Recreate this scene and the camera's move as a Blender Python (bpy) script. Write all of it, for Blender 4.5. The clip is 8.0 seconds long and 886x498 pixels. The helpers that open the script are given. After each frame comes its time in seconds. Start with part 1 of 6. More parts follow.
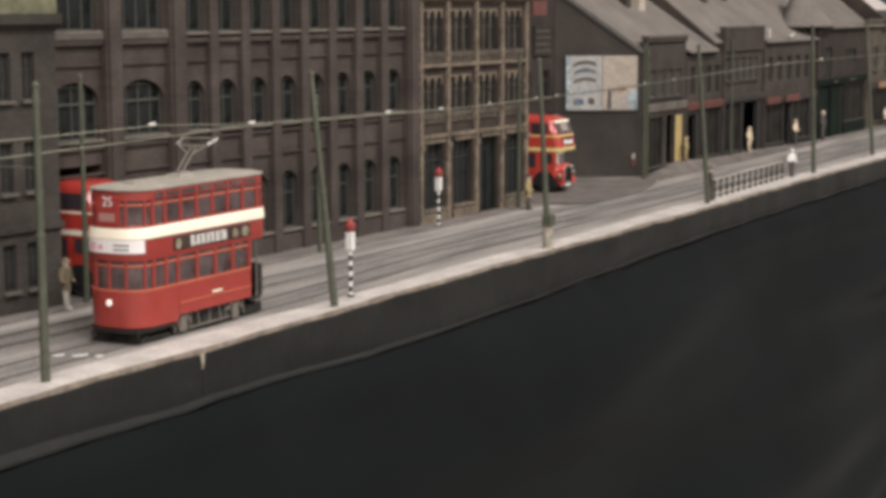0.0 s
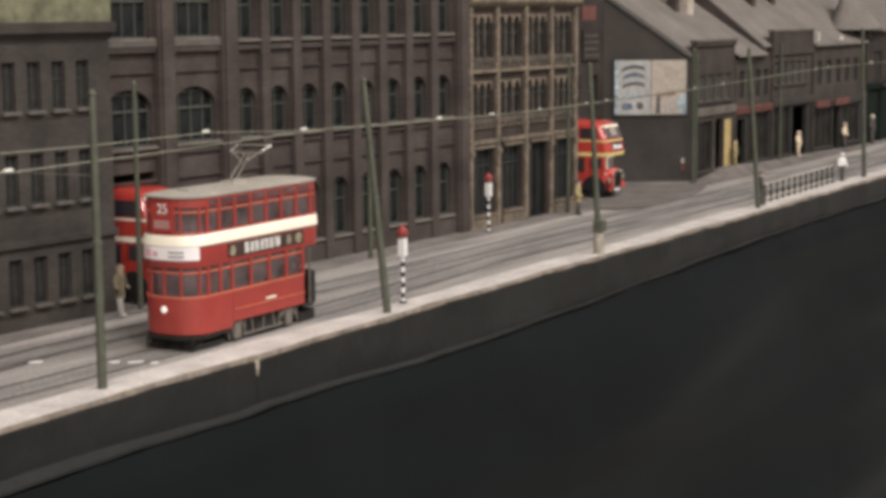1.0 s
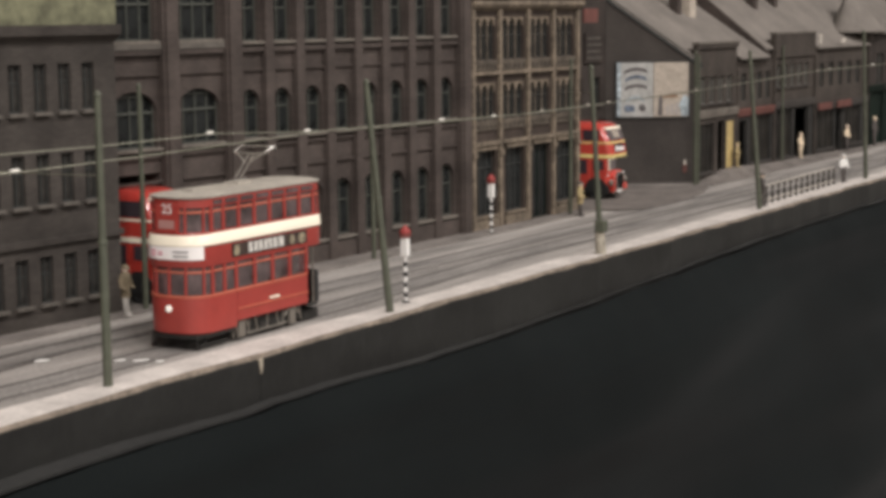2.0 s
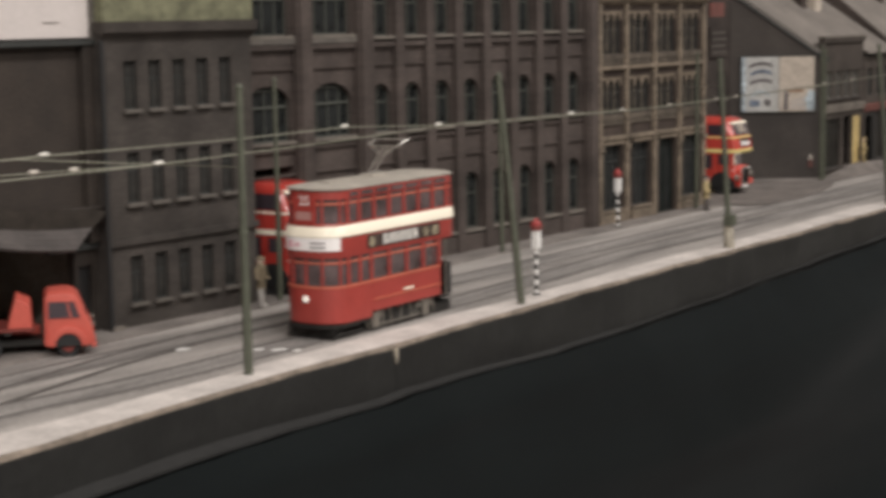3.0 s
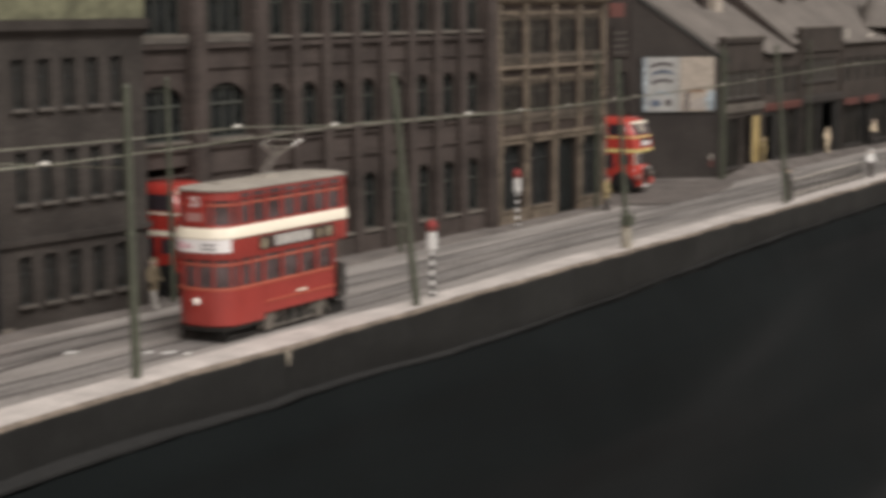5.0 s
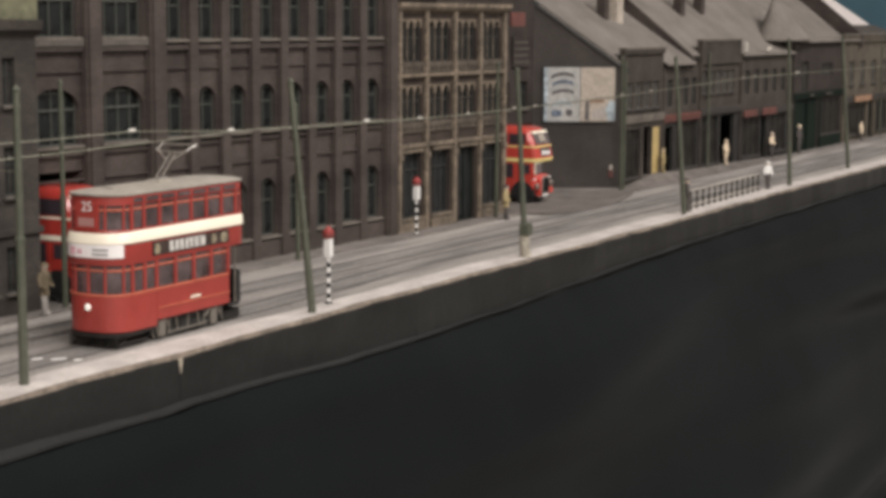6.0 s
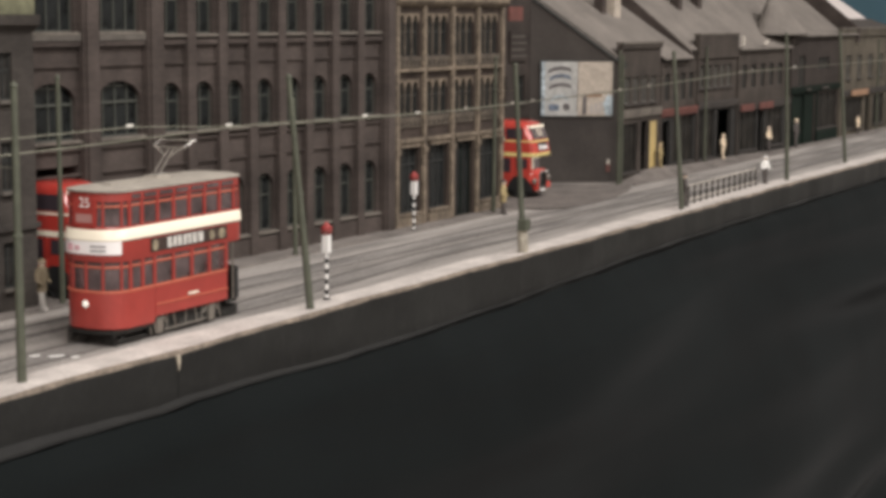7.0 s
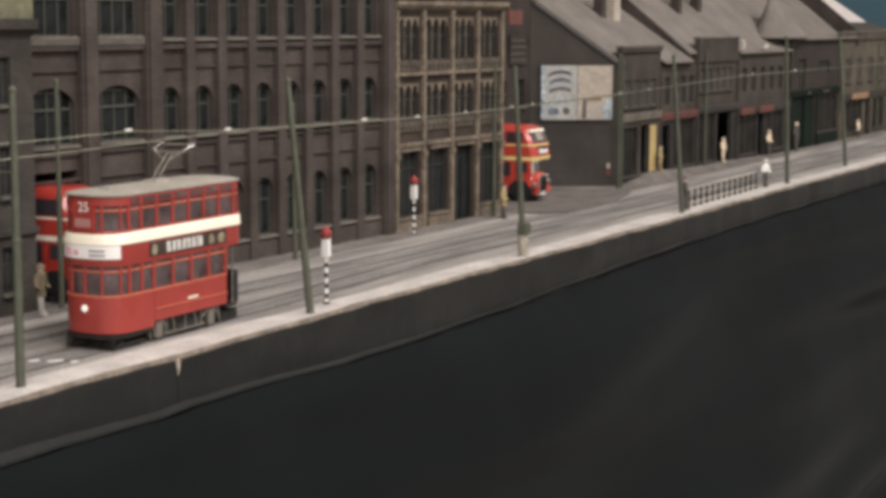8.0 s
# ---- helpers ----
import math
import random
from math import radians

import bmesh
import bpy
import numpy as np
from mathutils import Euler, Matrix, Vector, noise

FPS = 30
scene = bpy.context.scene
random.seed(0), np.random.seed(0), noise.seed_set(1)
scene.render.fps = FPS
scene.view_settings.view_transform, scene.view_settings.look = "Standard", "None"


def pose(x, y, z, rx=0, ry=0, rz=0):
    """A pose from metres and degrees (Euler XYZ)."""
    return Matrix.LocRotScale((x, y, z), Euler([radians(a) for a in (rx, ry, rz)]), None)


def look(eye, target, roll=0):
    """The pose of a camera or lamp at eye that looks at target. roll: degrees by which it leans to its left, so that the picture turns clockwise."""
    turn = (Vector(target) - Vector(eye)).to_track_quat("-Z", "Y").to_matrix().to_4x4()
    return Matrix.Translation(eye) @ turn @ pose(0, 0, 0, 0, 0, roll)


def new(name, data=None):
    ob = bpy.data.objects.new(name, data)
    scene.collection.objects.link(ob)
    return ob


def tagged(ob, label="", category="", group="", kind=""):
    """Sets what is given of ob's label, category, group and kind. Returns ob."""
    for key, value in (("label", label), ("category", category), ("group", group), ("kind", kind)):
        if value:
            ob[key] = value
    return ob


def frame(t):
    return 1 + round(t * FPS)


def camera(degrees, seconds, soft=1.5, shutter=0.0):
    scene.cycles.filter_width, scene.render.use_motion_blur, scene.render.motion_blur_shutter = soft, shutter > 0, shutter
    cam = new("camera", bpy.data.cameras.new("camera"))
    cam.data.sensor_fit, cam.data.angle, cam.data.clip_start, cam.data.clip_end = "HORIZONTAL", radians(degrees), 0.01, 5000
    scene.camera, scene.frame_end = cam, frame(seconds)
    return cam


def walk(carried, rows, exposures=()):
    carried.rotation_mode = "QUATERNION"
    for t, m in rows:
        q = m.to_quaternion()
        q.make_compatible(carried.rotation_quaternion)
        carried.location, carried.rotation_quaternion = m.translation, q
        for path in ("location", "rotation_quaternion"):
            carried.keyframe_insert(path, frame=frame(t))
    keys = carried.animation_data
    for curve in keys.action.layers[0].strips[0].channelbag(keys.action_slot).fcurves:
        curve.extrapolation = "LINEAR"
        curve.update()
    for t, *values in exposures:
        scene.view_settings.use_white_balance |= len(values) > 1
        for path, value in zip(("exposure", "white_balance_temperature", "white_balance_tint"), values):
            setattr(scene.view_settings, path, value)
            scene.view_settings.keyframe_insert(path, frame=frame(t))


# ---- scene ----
# camera: seconds, x, y, z, yaw, pitch, roll
cam = camera(28.02, 8.0, soft=4.1, shutter=0.6)
ROWS = [
    (0.0, -0.4874, -0.4384, 0.1373, -60.907, -7.830, 0.121),
    (0.5, -0.4871, -0.4350, 0.1378, -60.286, -7.867, 0.343),
    (1.0, -0.4891, -0.4343, 0.1383, -59.547, -7.697, 0.413),
    (1.2, -0.4897, -0.4345, 0.1382, -59.610, -7.690, 0.440),
    (2.3, -0.4978, -0.4408, 0.1366, -59.036, -7.420, 0.620),
    (2.5, -0.4996, -0.4402, 0.1360, -58.270, -7.489, 0.665),
    (3.0, -0.5047, -0.4347, 0.1352, -55.796, -7.561, 0.868),
    (3.5, -0.5065, -0.4295, 0.1374, -54.197, -7.731, 0.804),
    (4.0, -0.5032, -0.4309, 0.1380, -55.216, -7.795, 0.878),
    (4.5, -0.5024, -0.4350, 0.1378, -55.907, -7.795, 0.754),
    (5.0, -0.4969, -0.4398, 0.1361, -58.580, -7.669, 0.585),
    (5.2, -0.4957, -0.4416, 0.1359, -60.400, -7.530, 0.440),
    (6.3, -0.4914, -0.4410, 0.1352, -61.655, -7.420, -0.350),
    (6.5, -0.4912, -0.4407, 0.1352, -61.725, -7.471, -0.393),
    (7.0, -0.4907, -0.4384, 0.1370, -61.731, -7.663, -0.393),
    (7.5, -0.4899, -0.4373, 0.1382, -61.821, -7.686, -0.178),
    (8.0, -0.4889, -0.4376, 0.1360, -61.742, -7.491, -0.235),
]
walk(cam, [(t, pose(x, y, z, 90 + pitch, roll, yaw)) for t, x, y, z, yaw, pitch, roll in ROWS],
     exposures=((0.0, 0.03), (1.0, 0.02), (2.5, -0.14), (3.0, -0.19), (4.5, -0.24), (5.0, -0.26), (6.5, 0.03), (8.0, 0.03)))
# ---- world and light: an exhibition hall lit by ceiling lamps ----
world = bpy.data.worlds.new("hall_air")
scene.world = world
world.use_nodes = True
world.node_tree.nodes["Background"].inputs["Color"].default_value = (0.9, 0.95, 1.0, 1)
world.node_tree.nodes["Background"].inputs["Strength"].default_value = 0.25
scene.view_settings.exposure = 0.0


def ceiling_lamp(x, y, z, sx, sy, power, colour):
    data = bpy.data.lights.new("ceiling_lamp", "AREA")
    data.shape, data.size, data.size_y, data.energy, data.color = "RECTANGLE", sx, sy, power, colour
    ob = new("ceiling_lamp", data)
    ob.matrix_world = look((x, y, z), (x, y, 0))
    return ob


WARM = (1.0, 0.94, 0.91)
for lx, ly, power in ((-2.0, -1.2, 60.0), (-0.7, -1.3, 23.0), (0.8, -1.2, 15.0), (1.9, -1.2, 30.0), (-1.6, -2.6, 58.0), (1.2, -2.6, 46.0)):
    ceiling_lamp(lx, ly, 1.9, 1.2, 0.3, power, WARM)


# ---- materials ----
def material(name, colour, rough=0.7, metal=0.0, grain=0.0, grain_size=0.002, stain=0.0, stain_size=0.03, bump=0.0,
             coat=0.0, spec=0.5, transmission=0.0, streak=1.0):
    """Principled material with fine grain, large stains and a little relief, in metres."""
    m = bpy.data.materials.new(name)
    m.use_nodes = True
    nt = m.node_tree
    p = nt.nodes["Principled BSDF"]
    p.inputs["Base Color"].default_value = (*colour, 1)
    p.inputs["Roughness"].default_value, p.inputs["Metallic"].default_value = rough, metal
    p.inputs["Coat Weight"].default_value, p.inputs["Specular IOR Level"].default_value = coat, spec
    p.inputs["Transmission Weight"].default_value = transmission
    if not (grain or stain or bump):
        return m
    co = nt.nodes.new("ShaderNodeTexCoord")
    fine, broad = nt.nodes.new("ShaderNodeTexNoise"), nt.nodes.new("ShaderNodeTexNoise")
    fine.inputs["Scale"].default_value, broad.inputs["Scale"].default_value = 1 / grain_size, 1 / stain_size
    fine.inputs["Detail"].default_value, broad.inputs["Detail"].default_value = 3, 5
    nt.links.new(co.outputs["Object"], fine.inputs["Vector"])
    drawn = nt.nodes.new("ShaderNodeMapping")
    drawn.inputs["Scale"].default_value = (streak, 1, 1)
    nt.links.new(co.outputs["Object"], drawn.inputs["Vector"])
    nt.links.new(drawn.outputs["Vector"], broad.inputs["Vector"])
    last = None
    for tex, amount in ((fine, grain), (broad, stain)):
        ramp = nt.nodes.new("ShaderNodeMapRange")
        ramp.inputs["From Min"].default_value, ramp.inputs["From Max"].default_value = 0.3, 0.7
        ramp.inputs["To Min"].default_value, ramp.inputs["To Max"].default_value = 1 - amount, 1 + amount
        nt.links.new(tex.outputs["Fac"], ramp.inputs["Value"])
        mul = nt.nodes.new("ShaderNodeVectorMath")
        mul.operation = "SCALE"
        mul.inputs[0].default_value = colour
        if last:
            nt.links.new(last.outputs["Vector"], mul.inputs[0])
        nt.links.new(ramp.outputs["Result"], mul.inputs["Scale"])
        last = mul
    nt.links.new(last.outputs["Vector"], p.inputs["Base Color"])
    if bump:
        b = nt.nodes.new("ShaderNodeBump")
        b.inputs["Strength"].default_value, b.inputs["Distance"].default_value = bump, grain_size * 0.4
        nt.links.new(fine.outputs["Fac"], b.inputs["Height"])
        nt.links.new(b.outputs["Normal"], p.inputs["Normal"])
    return m


def brickwork(name, brick, mortar, width=0.0030, row=0.00105, soot=0.35, relief=0.5):
    """Small-scale printed brickwork with soot stains; u runs along local x + y, v up."""
    m = bpy.data.materials.new(name)
    m.use_nodes = True
    nt = m.node_tree
    p = nt.nodes["Principled BSDF"]
    p.inputs["Roughness"].default_value = 0.8
    p.inputs["Specular IOR Level"].default_value = 0.25
    co = nt.nodes.new("ShaderNodeTexCoord")
    sep, com, add = nt.nodes.new("ShaderNodeSeparateXYZ"), nt.nodes.new("ShaderNodeCombineXYZ"), nt.nodes.new("ShaderNodeMath")
    nt.links.new(co.outputs["Object"], sep.inputs[0])
    nt.links.new(sep.outputs["X"], add.inputs[0])
    nt.links.new(sep.outputs["Y"], add.inputs[1])
    nt.links.new(add.outputs[0], com.inputs["X"])
    nt.links.new(sep.outputs["Z"], com.inputs["Y"])
    tex = nt.nodes.new("ShaderNodeTexBrick")
    tex.inputs["Scale"].default_value = 1.0
    tex.inputs["Brick Width"].default_value, tex.inputs["Row Height"].default_value = width, row
    tex.inputs["Mortar Size"].default_value = row * 0.11
    tex.inputs["Color1"].default_value = (*brick, 1)
    tex.inputs["Color2"].default_value = (*[c * 0.72 for c in brick], 1)
    tex.inputs["Mortar"].default_value = (*mortar, 1)
    nt.links.new(com.outputs[0], tex.inputs["Vector"])
    broad = nt.nodes.new("ShaderNodeTexNoise")
    broad.inputs["Scale"].default_value, broad.inputs["Detail"].default_value = 38, 6
    nt.links.new(co.outputs["Object"], broad.inputs["Vector"])
    ramp = nt.nodes.new("ShaderNodeMapRange")
    ramp.inputs["From Min"].default_value, ramp.inputs["From Max"].default_value = 0.3, 0.7
    ramp.inputs["To Min"].default_value, ramp.inputs["To Max"].default_value = 1 - soot, 1 + soot
    nt.links.new(broad.outputs["Fac"], ramp.inputs["Value"])
    mul = nt.nodes.new("ShaderNodeVectorMath")
    mul.operation = "SCALE"
    nt.links.new(tex.outputs["Color"], mul.inputs[0])
    nt.links.new(ramp.outputs["Result"], mul.inputs["Scale"])
    nt.links.new(mul.outputs["Vector"], p.inputs["Base Color"])
    b = nt.nodes.new("ShaderNodeBump")
    b.inputs["Strength"].default_value, b.inputs["Distance"].default_value = relief, 0.0003
    b.invert = True
    nt.links.new(tex.outputs["Fac"], b.inputs["Height"])
    nt.links.new(b.outputs["Normal"], p.inputs["Normal"])
    return m


M = {
    "brick": brickwork("sooty_brown_brick", (0.080, 0.063, 0.055), (0.060, 0.052, 0.048)),
    "brick_grey": brickwork("grey_warehouse_brick", (0.061, 0.053, 0.0465), (0.053, 0.0465, 0.0415)),
    "brick_shop": brickwork("dark_shop_brick", (0.068, 0.056, 0.047), (0.056, 0.049, 0.044)),
    "planks": material("dark_boarding", (0.0285, 0.0215, 0.0165), 0.85, grain=0.25, grain_size=0.0015, stain=0.3, stain_size=0.02, bump=0.4),
    "render": material("grey_cement_render", (0.054, 0.0465, 0.041), 0.9, grain=0.12, stain=0.2, stain_size=0.03, bump=0.3),
    "stone": material("buff_stone_trim", (0.160, 0.128, 0.094), 0.85, grain=0.45, grain_size=0.0025, stain=0.4, stain_size=0.012, bump=0.5),
    "sill": material("weathered_sill_stone", (0.132, 0.116, 0.098), 0.85, grain=0.25, grain_size=0.002, stain=0.3, stain_size=0.01, bump=0.4),
    "pane": material("dark_window_glass", (0.018, 0.020, 0.020), 0.22, spec=0.32, grain=0.2, stain=0.5, stain_size=0.012),
    "frame": material("dull_green_grey_window_paint", (0.064, 0.069, 0.058), 0.7, grain=0.2),
    "frame_dark": material("black_window_paint", (0.03, 0.032, 0.03), 0.7, grain=0.2),
    "slate": material("pale_grey_slate_roof", (0.168, 0.150, 0.132), 0.85, grain=0.12, grain_size=0.003, stain=0.2, stain_size=0.03, bump=0.5),
    "white_roof": material("cream_painted_roof_card", (0.56, 0.515, 0.49), 0.8, grain=0.04, stain=0.06, stain_size=0.03, bump=0.2),
    "road": material("grey_tarmac_road", (0.292, 0.271, 0.250), 0.9, grain=0.22, grain_size=0.0018, stain=0.45, stain_size=0.016, bump=0.5, streak=0.13),
    "flags": material("pale_dusty_paving", (0.53, 0.49, 0.455), 0.9, grain=0.14, grain_size=0.002, stain=0.2, stain_size=0.02, bump=0.4),
    "flags_far": material("grey_paving", (0.175, 0.157, 0.142), 0.9, grain=0.2, grain_size=0.002, stain=0.3, stain_size=0.025, bump=0.4),
    "rail": material("dull_steel_rail", (0.115, 0.106, 0.098), 0.6, metal=0.2, grain=0.2),
    "setts": material("dark_setts", (0.228, 0.213, 0.198), 0.9, grain=0.3, grain_size=0.0016, stain=0.45, stain_size=0.012, bump=0.6, streak=0.12),
    "fascia": material("dark_grey_fascia_paint", (0.0136, 0.0138, 0.0130), 0.48, spec=0.5, grain=0.15, grain_size=0.004, stain=0.38, stain_size=0.025, bump=0.15, streak=0.5),
    "chip": material("bare_chipped_board", (0.42, 0.37, 0.29), 0.9, grain=0.2),
    "hem": material("grey_cloth_hem", (0.0120, 0.0120, 0.0112), 0.95, grain=0.2, grain_size=0.003, stain=0.3),
    "cloth": material("black_drape_cloth", (0.0047, 0.0064, 0.0066), 1.0, grain=0.15, grain_size=0.001, stain=0.2, stain_size=0.1, spec=0.1, bump=0.2),
    "pole": material("olive_green_pole_paint", (0.076, 0.082, 0.057), 0.6, grain=0.15, grain_size=0.004, stain=0.15),
    "wire": material("dull_copper_wire", (0.215, 0.215, 0.165), 0.45, metal=0.5),
    "porcelain": material("cream_insulator", (0.75, 0.73, 0.66), 0.3),
    "bus_red": material("bright_bus_red_paint", (0.52, 0.062, 0.046), 0.26, coat=0.8, stain=0.06),
    # bus red darkened for the gateway's shade; also used on small inner panels
    "bus_red2": material("darkened_bus_red_paint", (0.44, 0.045, 0.034), 0.24, coat=0.9, stain=0.05),
    "tram_red": material("dusky_tram_red_paint", (0.32, 0.043, 0.034), 0.40, coat=0.25, grain=0.05, stain=0.08, stain_size=0.01),
    "cream": material("cream_paint", (0.93, 0.86, 0.70), 0.45, stain=0.05),
    "yellow": material("yellow_cream_paint", (0.84, 0.70, 0.28), 0.45, stain=0.05),
    "white": material("white_paint", (0.80, 0.79, 0.76), 0.5, stain=0.06),
    # black for real paint, also laid where rooms and hollows are in shade
    "black": material("matt_black_paint_and_shade", (0.015, 0.015, 0.015), 0.6, grain=0.2),
    "rubber": material("black_rubber", (0.02, 0.02, 0.02), 0.85, grain=0.2),
    "chassis": material("grimy_truck_metal", (0.022, 0.021, 0.019), 0.6, metal=0.3, grain=0.3, stain=0.3, stain_size=0.006),
    "silver": material("bright_plated_metal", (0.75, 0.74, 0.70), 0.25, metal=0.9),
    "tram_roof": material("dusty_grey_roof_paint", (0.35, 0.32, 0.275), 0.85, grain=0.12, stain=0.15, stain_size=0.02),
    "pink": material("faded_pink_print", (0.70, 0.42, 0.46), 0.6, stain=0.3, stain_size=0.002),
    "grey_print": material("grey_print", (0.38, 0.36, 0.36), 0.6),
    "lamp_glass": material("clear_headlamp", (0.85, 0.85, 0.80), 0.1, spec=0.8),
    "lorry": material("orange_red_lorry_paint", (0.53, 0.100, 0.072), 0.5, grain=0.05, stain=0.1, stain_size=0.008),
    "post_red": material("postal_red_paint", (0.45, 0.028, 0.026), 0.45, stain=0.1, stain_size=0.006),
    "khaki": material("khaki_figure_paint", (0.33, 0.26, 0.13), 0.7, stain=0.3, stain_size=0.004),
    "flesh_tone": material("pale_figure_paint", (0.62, 0.50, 0.40), 0.7),
    "dark_fig": material("dark_coat_figure_paint", (0.07, 0.06, 0.055), 0.7, stain=0.3, stain_size=0.004),
    "cream_fig": material("cream_figure_paint", (0.70, 0.58, 0.42), 0.7, stain=0.3, stain_size=0.004),
    "door_yellow": material("ochre_door_paint", (0.50, 0.38, 0.16), 0.7, grain=0.15, stain=0.2),
    "shop_green": material("dark_green_shop_paint", (0.008, 0.015, 0.011), 0.8, spec=0.15, stain=0.2),
    "sign_red": material("faded_red_sign_paint", (0.125, 0.046, 0.037), 0.7, stain=0.25, stain_size=0.01),
    "sign_orange": material("faded_orange_sign_paint", (0.30, 0.18, 0.11), 0.7, stain=0.25, stain_size=0.01),
    "poster_paper": material("faded_poster_paper", (0.42, 0.42, 0.40), 0.8, grain=0.16, grain_size=0.003, stain=0.20, stain_size=0.009),
    "poster_cream": material("cream_poster_paper", (0.45, 0.395, 0.33), 0.8, grain=0.14, grain_size=0.003, stain=0.16, stain_size=0.012),
    "poster_blue": material("blue_poster_ink", (0.13, 0.16, 0.21), 0.8, grain=0.3, grain_size=0.003, stain=0.4, stain_size=0.006),
    "poster_dark": material("dark_poster_ink", (0.11, 0.10, 0.10), 0.8, stain=0.2),
    "poster_pink": material("pale_blue_poster_ink", (0.36, 0.42, 0.45), 0.8, grain=0.3, grain_size=0.003, stain=0.4, stain_size=0.006),
    "backscene": material("plain_grey_blue_backscene", (0.30, 0.33, 0.36), 0.9, stain=0.1, stain_size=0.2),
    "hall_wall": material("pale_hall_wall", (0.45, 0.43, 0.40), 0.9, stain=0.05, stain_size=0.4),
    "hall_floor": material("grey_brown_hall_floor", (0.135, 0.128, 0.12), 0.6, stain=0.15, stain_size=0.3),
    "hall_ceiling": material("off_white_ceiling", (0.7, 0.69, 0.66), 0.9, stain=0.05, stain_size=0.3),
}
M["worn_edge"] = material("scuffed_tan_wood_edge", (0.235, 0.195, 0.155), 0.9, grain=0.25, grain_size=0.003, stain=0.4, stain_size=0.015, bump=0.3)
M["moss"] = material("mossy_cream_board", (0.135, 0.135, 0.082), 0.85, grain=0.25, grain_size=0.004, stain=0.4, stain_size=0.014, bump=0.2)
M["canopy"] = material("weathered_canopy_boards", (0.062, 0.054, 0.050), 0.85, grain=0.15, grain_size=0.002, stain=0.3, stain_size=0.012, bump=0.3)
M["stone_dark"] = material("sooty_stone_tracery", (0.095, 0.078, 0.060), 0.85, grain=0.3, grain_size=0.002, stain=0.35, stain_size=0.008, bump=0.4)
M["render_dark"] = material("tarred_render", (0.046, 0.0395, 0.035), 0.85, grain=0.12, stain=0.25, stain_size=0.03, bump=0.3)
M["brick_red"] = brickwork("dull_red_brown_brick", (0.062, 0.046, 0.038), (0.046, 0.038, 0.033))
M["brick_tan"] = brickwork("faded_tan_brick", (0.118, 0.102, 0.078), (0.095, 0.084, 0.067))
# brick darkened for the shade on the side-street block; corner shop shares it
M["brick_darkened"] = brickwork("darkened_brick", (0.046, 0.037, 0.032), (0.038, 0.032, 0.029))
M["letter_white"] = material("worn_white_letter_paint", (0.58, 0.56, 0.52), 0.6, grain=0.35, grain_size=0.0012, stain=0.3, stain_size=0.003)
M["advert_dark"] = material("dark_brown_advert_paint", (0.045, 0.030, 0.025), 0.5, stain=0.3, stain_size=0.004)
M["emblem"] = material("dull_buff_emblem_paint", (0.26, 0.22, 0.15), 0.6, stain=0.5, stain_size=0.002)
M["pole_base"] = material("worn_pale_cast_base", (0.34, 0.31, 0.25), 0.7, grain=0.25, grain_size=0.002, stain=0.3, stain_size=0.005)
M["vehicle_glass"] = material("dim_vehicle_glass", (0.055, 0.042, 0.050), 0.12, spec=0.6)
# front glass with reflections imitated by a lighter base colour
M["vehicle_glass_pale"] = material("vehicle_glass_lightened_for_reflections", (0.12, 0.10, 0.10), 0.15, spec=0.7)
M["blind_red"] = material("brown_red_blind", (0.40, 0.21, 0.19), 0.6)
M["poster_white"] = material("white_advert_paper", (0.90, 0.87, 0.85), 0.6, stain=0.05)
M["silver_dull"] = material("dull_plated_metal", (0.25, 0.23, 0.20), 0.4, metal=0.6)
M["stop_red"] = material("faded_stop_red", (0.28, 0.040, 0.036), 0.65, stain=0.25, stain_size=0.002)
hl = M["headlight"] = material("lit_headlamp", (0.95, 0.92, 0.85), 0.2)
hl.node_tree.nodes["Principled BSDF"].inputs["Emission Color"].default_value = (1.0, 0.93, 0.8, 1)
hl.node_tree.nodes["Principled BSDF"].inputs["Emission Strength"].default_value = 0.3
M["sill_dark"] = material("grimy_sill_stone", (0.094, 0.084, 0.072), 0.85, grain=0.25, grain_size=0.002, stain=0.3, stain_size=0.01, bump=0.4)
M["tram_lining"] = material("worn_tram_lining", (0.54, 0.14, 0.085), 0.45, stain=0.1, stain_size=0.01)
M["teal"] = material("dark_teal_backscene_paint", (0.075, 0.15, 0.19), 0.9, stain=0.1, stain_size=0.1)
cloth_node = M["cloth"].node_tree.nodes["Principled BSDF"]
cloth_node.inputs["Sheen Weight"].default_value = 0.03
cloth_node.inputs["Sheen Roughness"].default_value = 0.5
M["bay_dark"] = material("brown_bay_boards", (0.30, 0.26, 0.22), 0.9, grain=0.2, stain=0.3, stain_size=0.02)
M["rail_pale"] = material("dusty_pale_railing_paint", (0.50, 0.46, 0.40), 0.8, grain=0.15, stain=0.2, stain_size=0.006)
M["shop_black"] = material("sooty_shopfront_paint", (0.020, 0.019, 0.017), 0.75, grain=0.2, stain=0.4, stain_size=0.01)
# pinkish base colour stands in for pale reflections on the tram windows
M["tram_glass"] = material("tram_glazing_with_pink_reflections", (0.085, 0.062, 0.062), 0.10, spec=0.6, grain=0.15, stain=0.55, stain_size=0.009)
M["pane_dull"] = material("dusty_upstairs_glass", (0.039, 0.036, 0.032), 0.45, spec=0.3, grain=0.2, stain=0.4, stain_size=0.01)
M["frame_pale"] = material("faded_grey_window_paint", (0.14, 0.135, 0.12), 0.8, grain=0.2, stain=0.3, stain_size=0.006)
M["side_setts"] = material("dark_brown_side_street", (0.145, 0.128, 0.115), 0.9, grain=0.3, grain_size=0.002, stain=0.3, stain_size=0.02, bump=0.5)
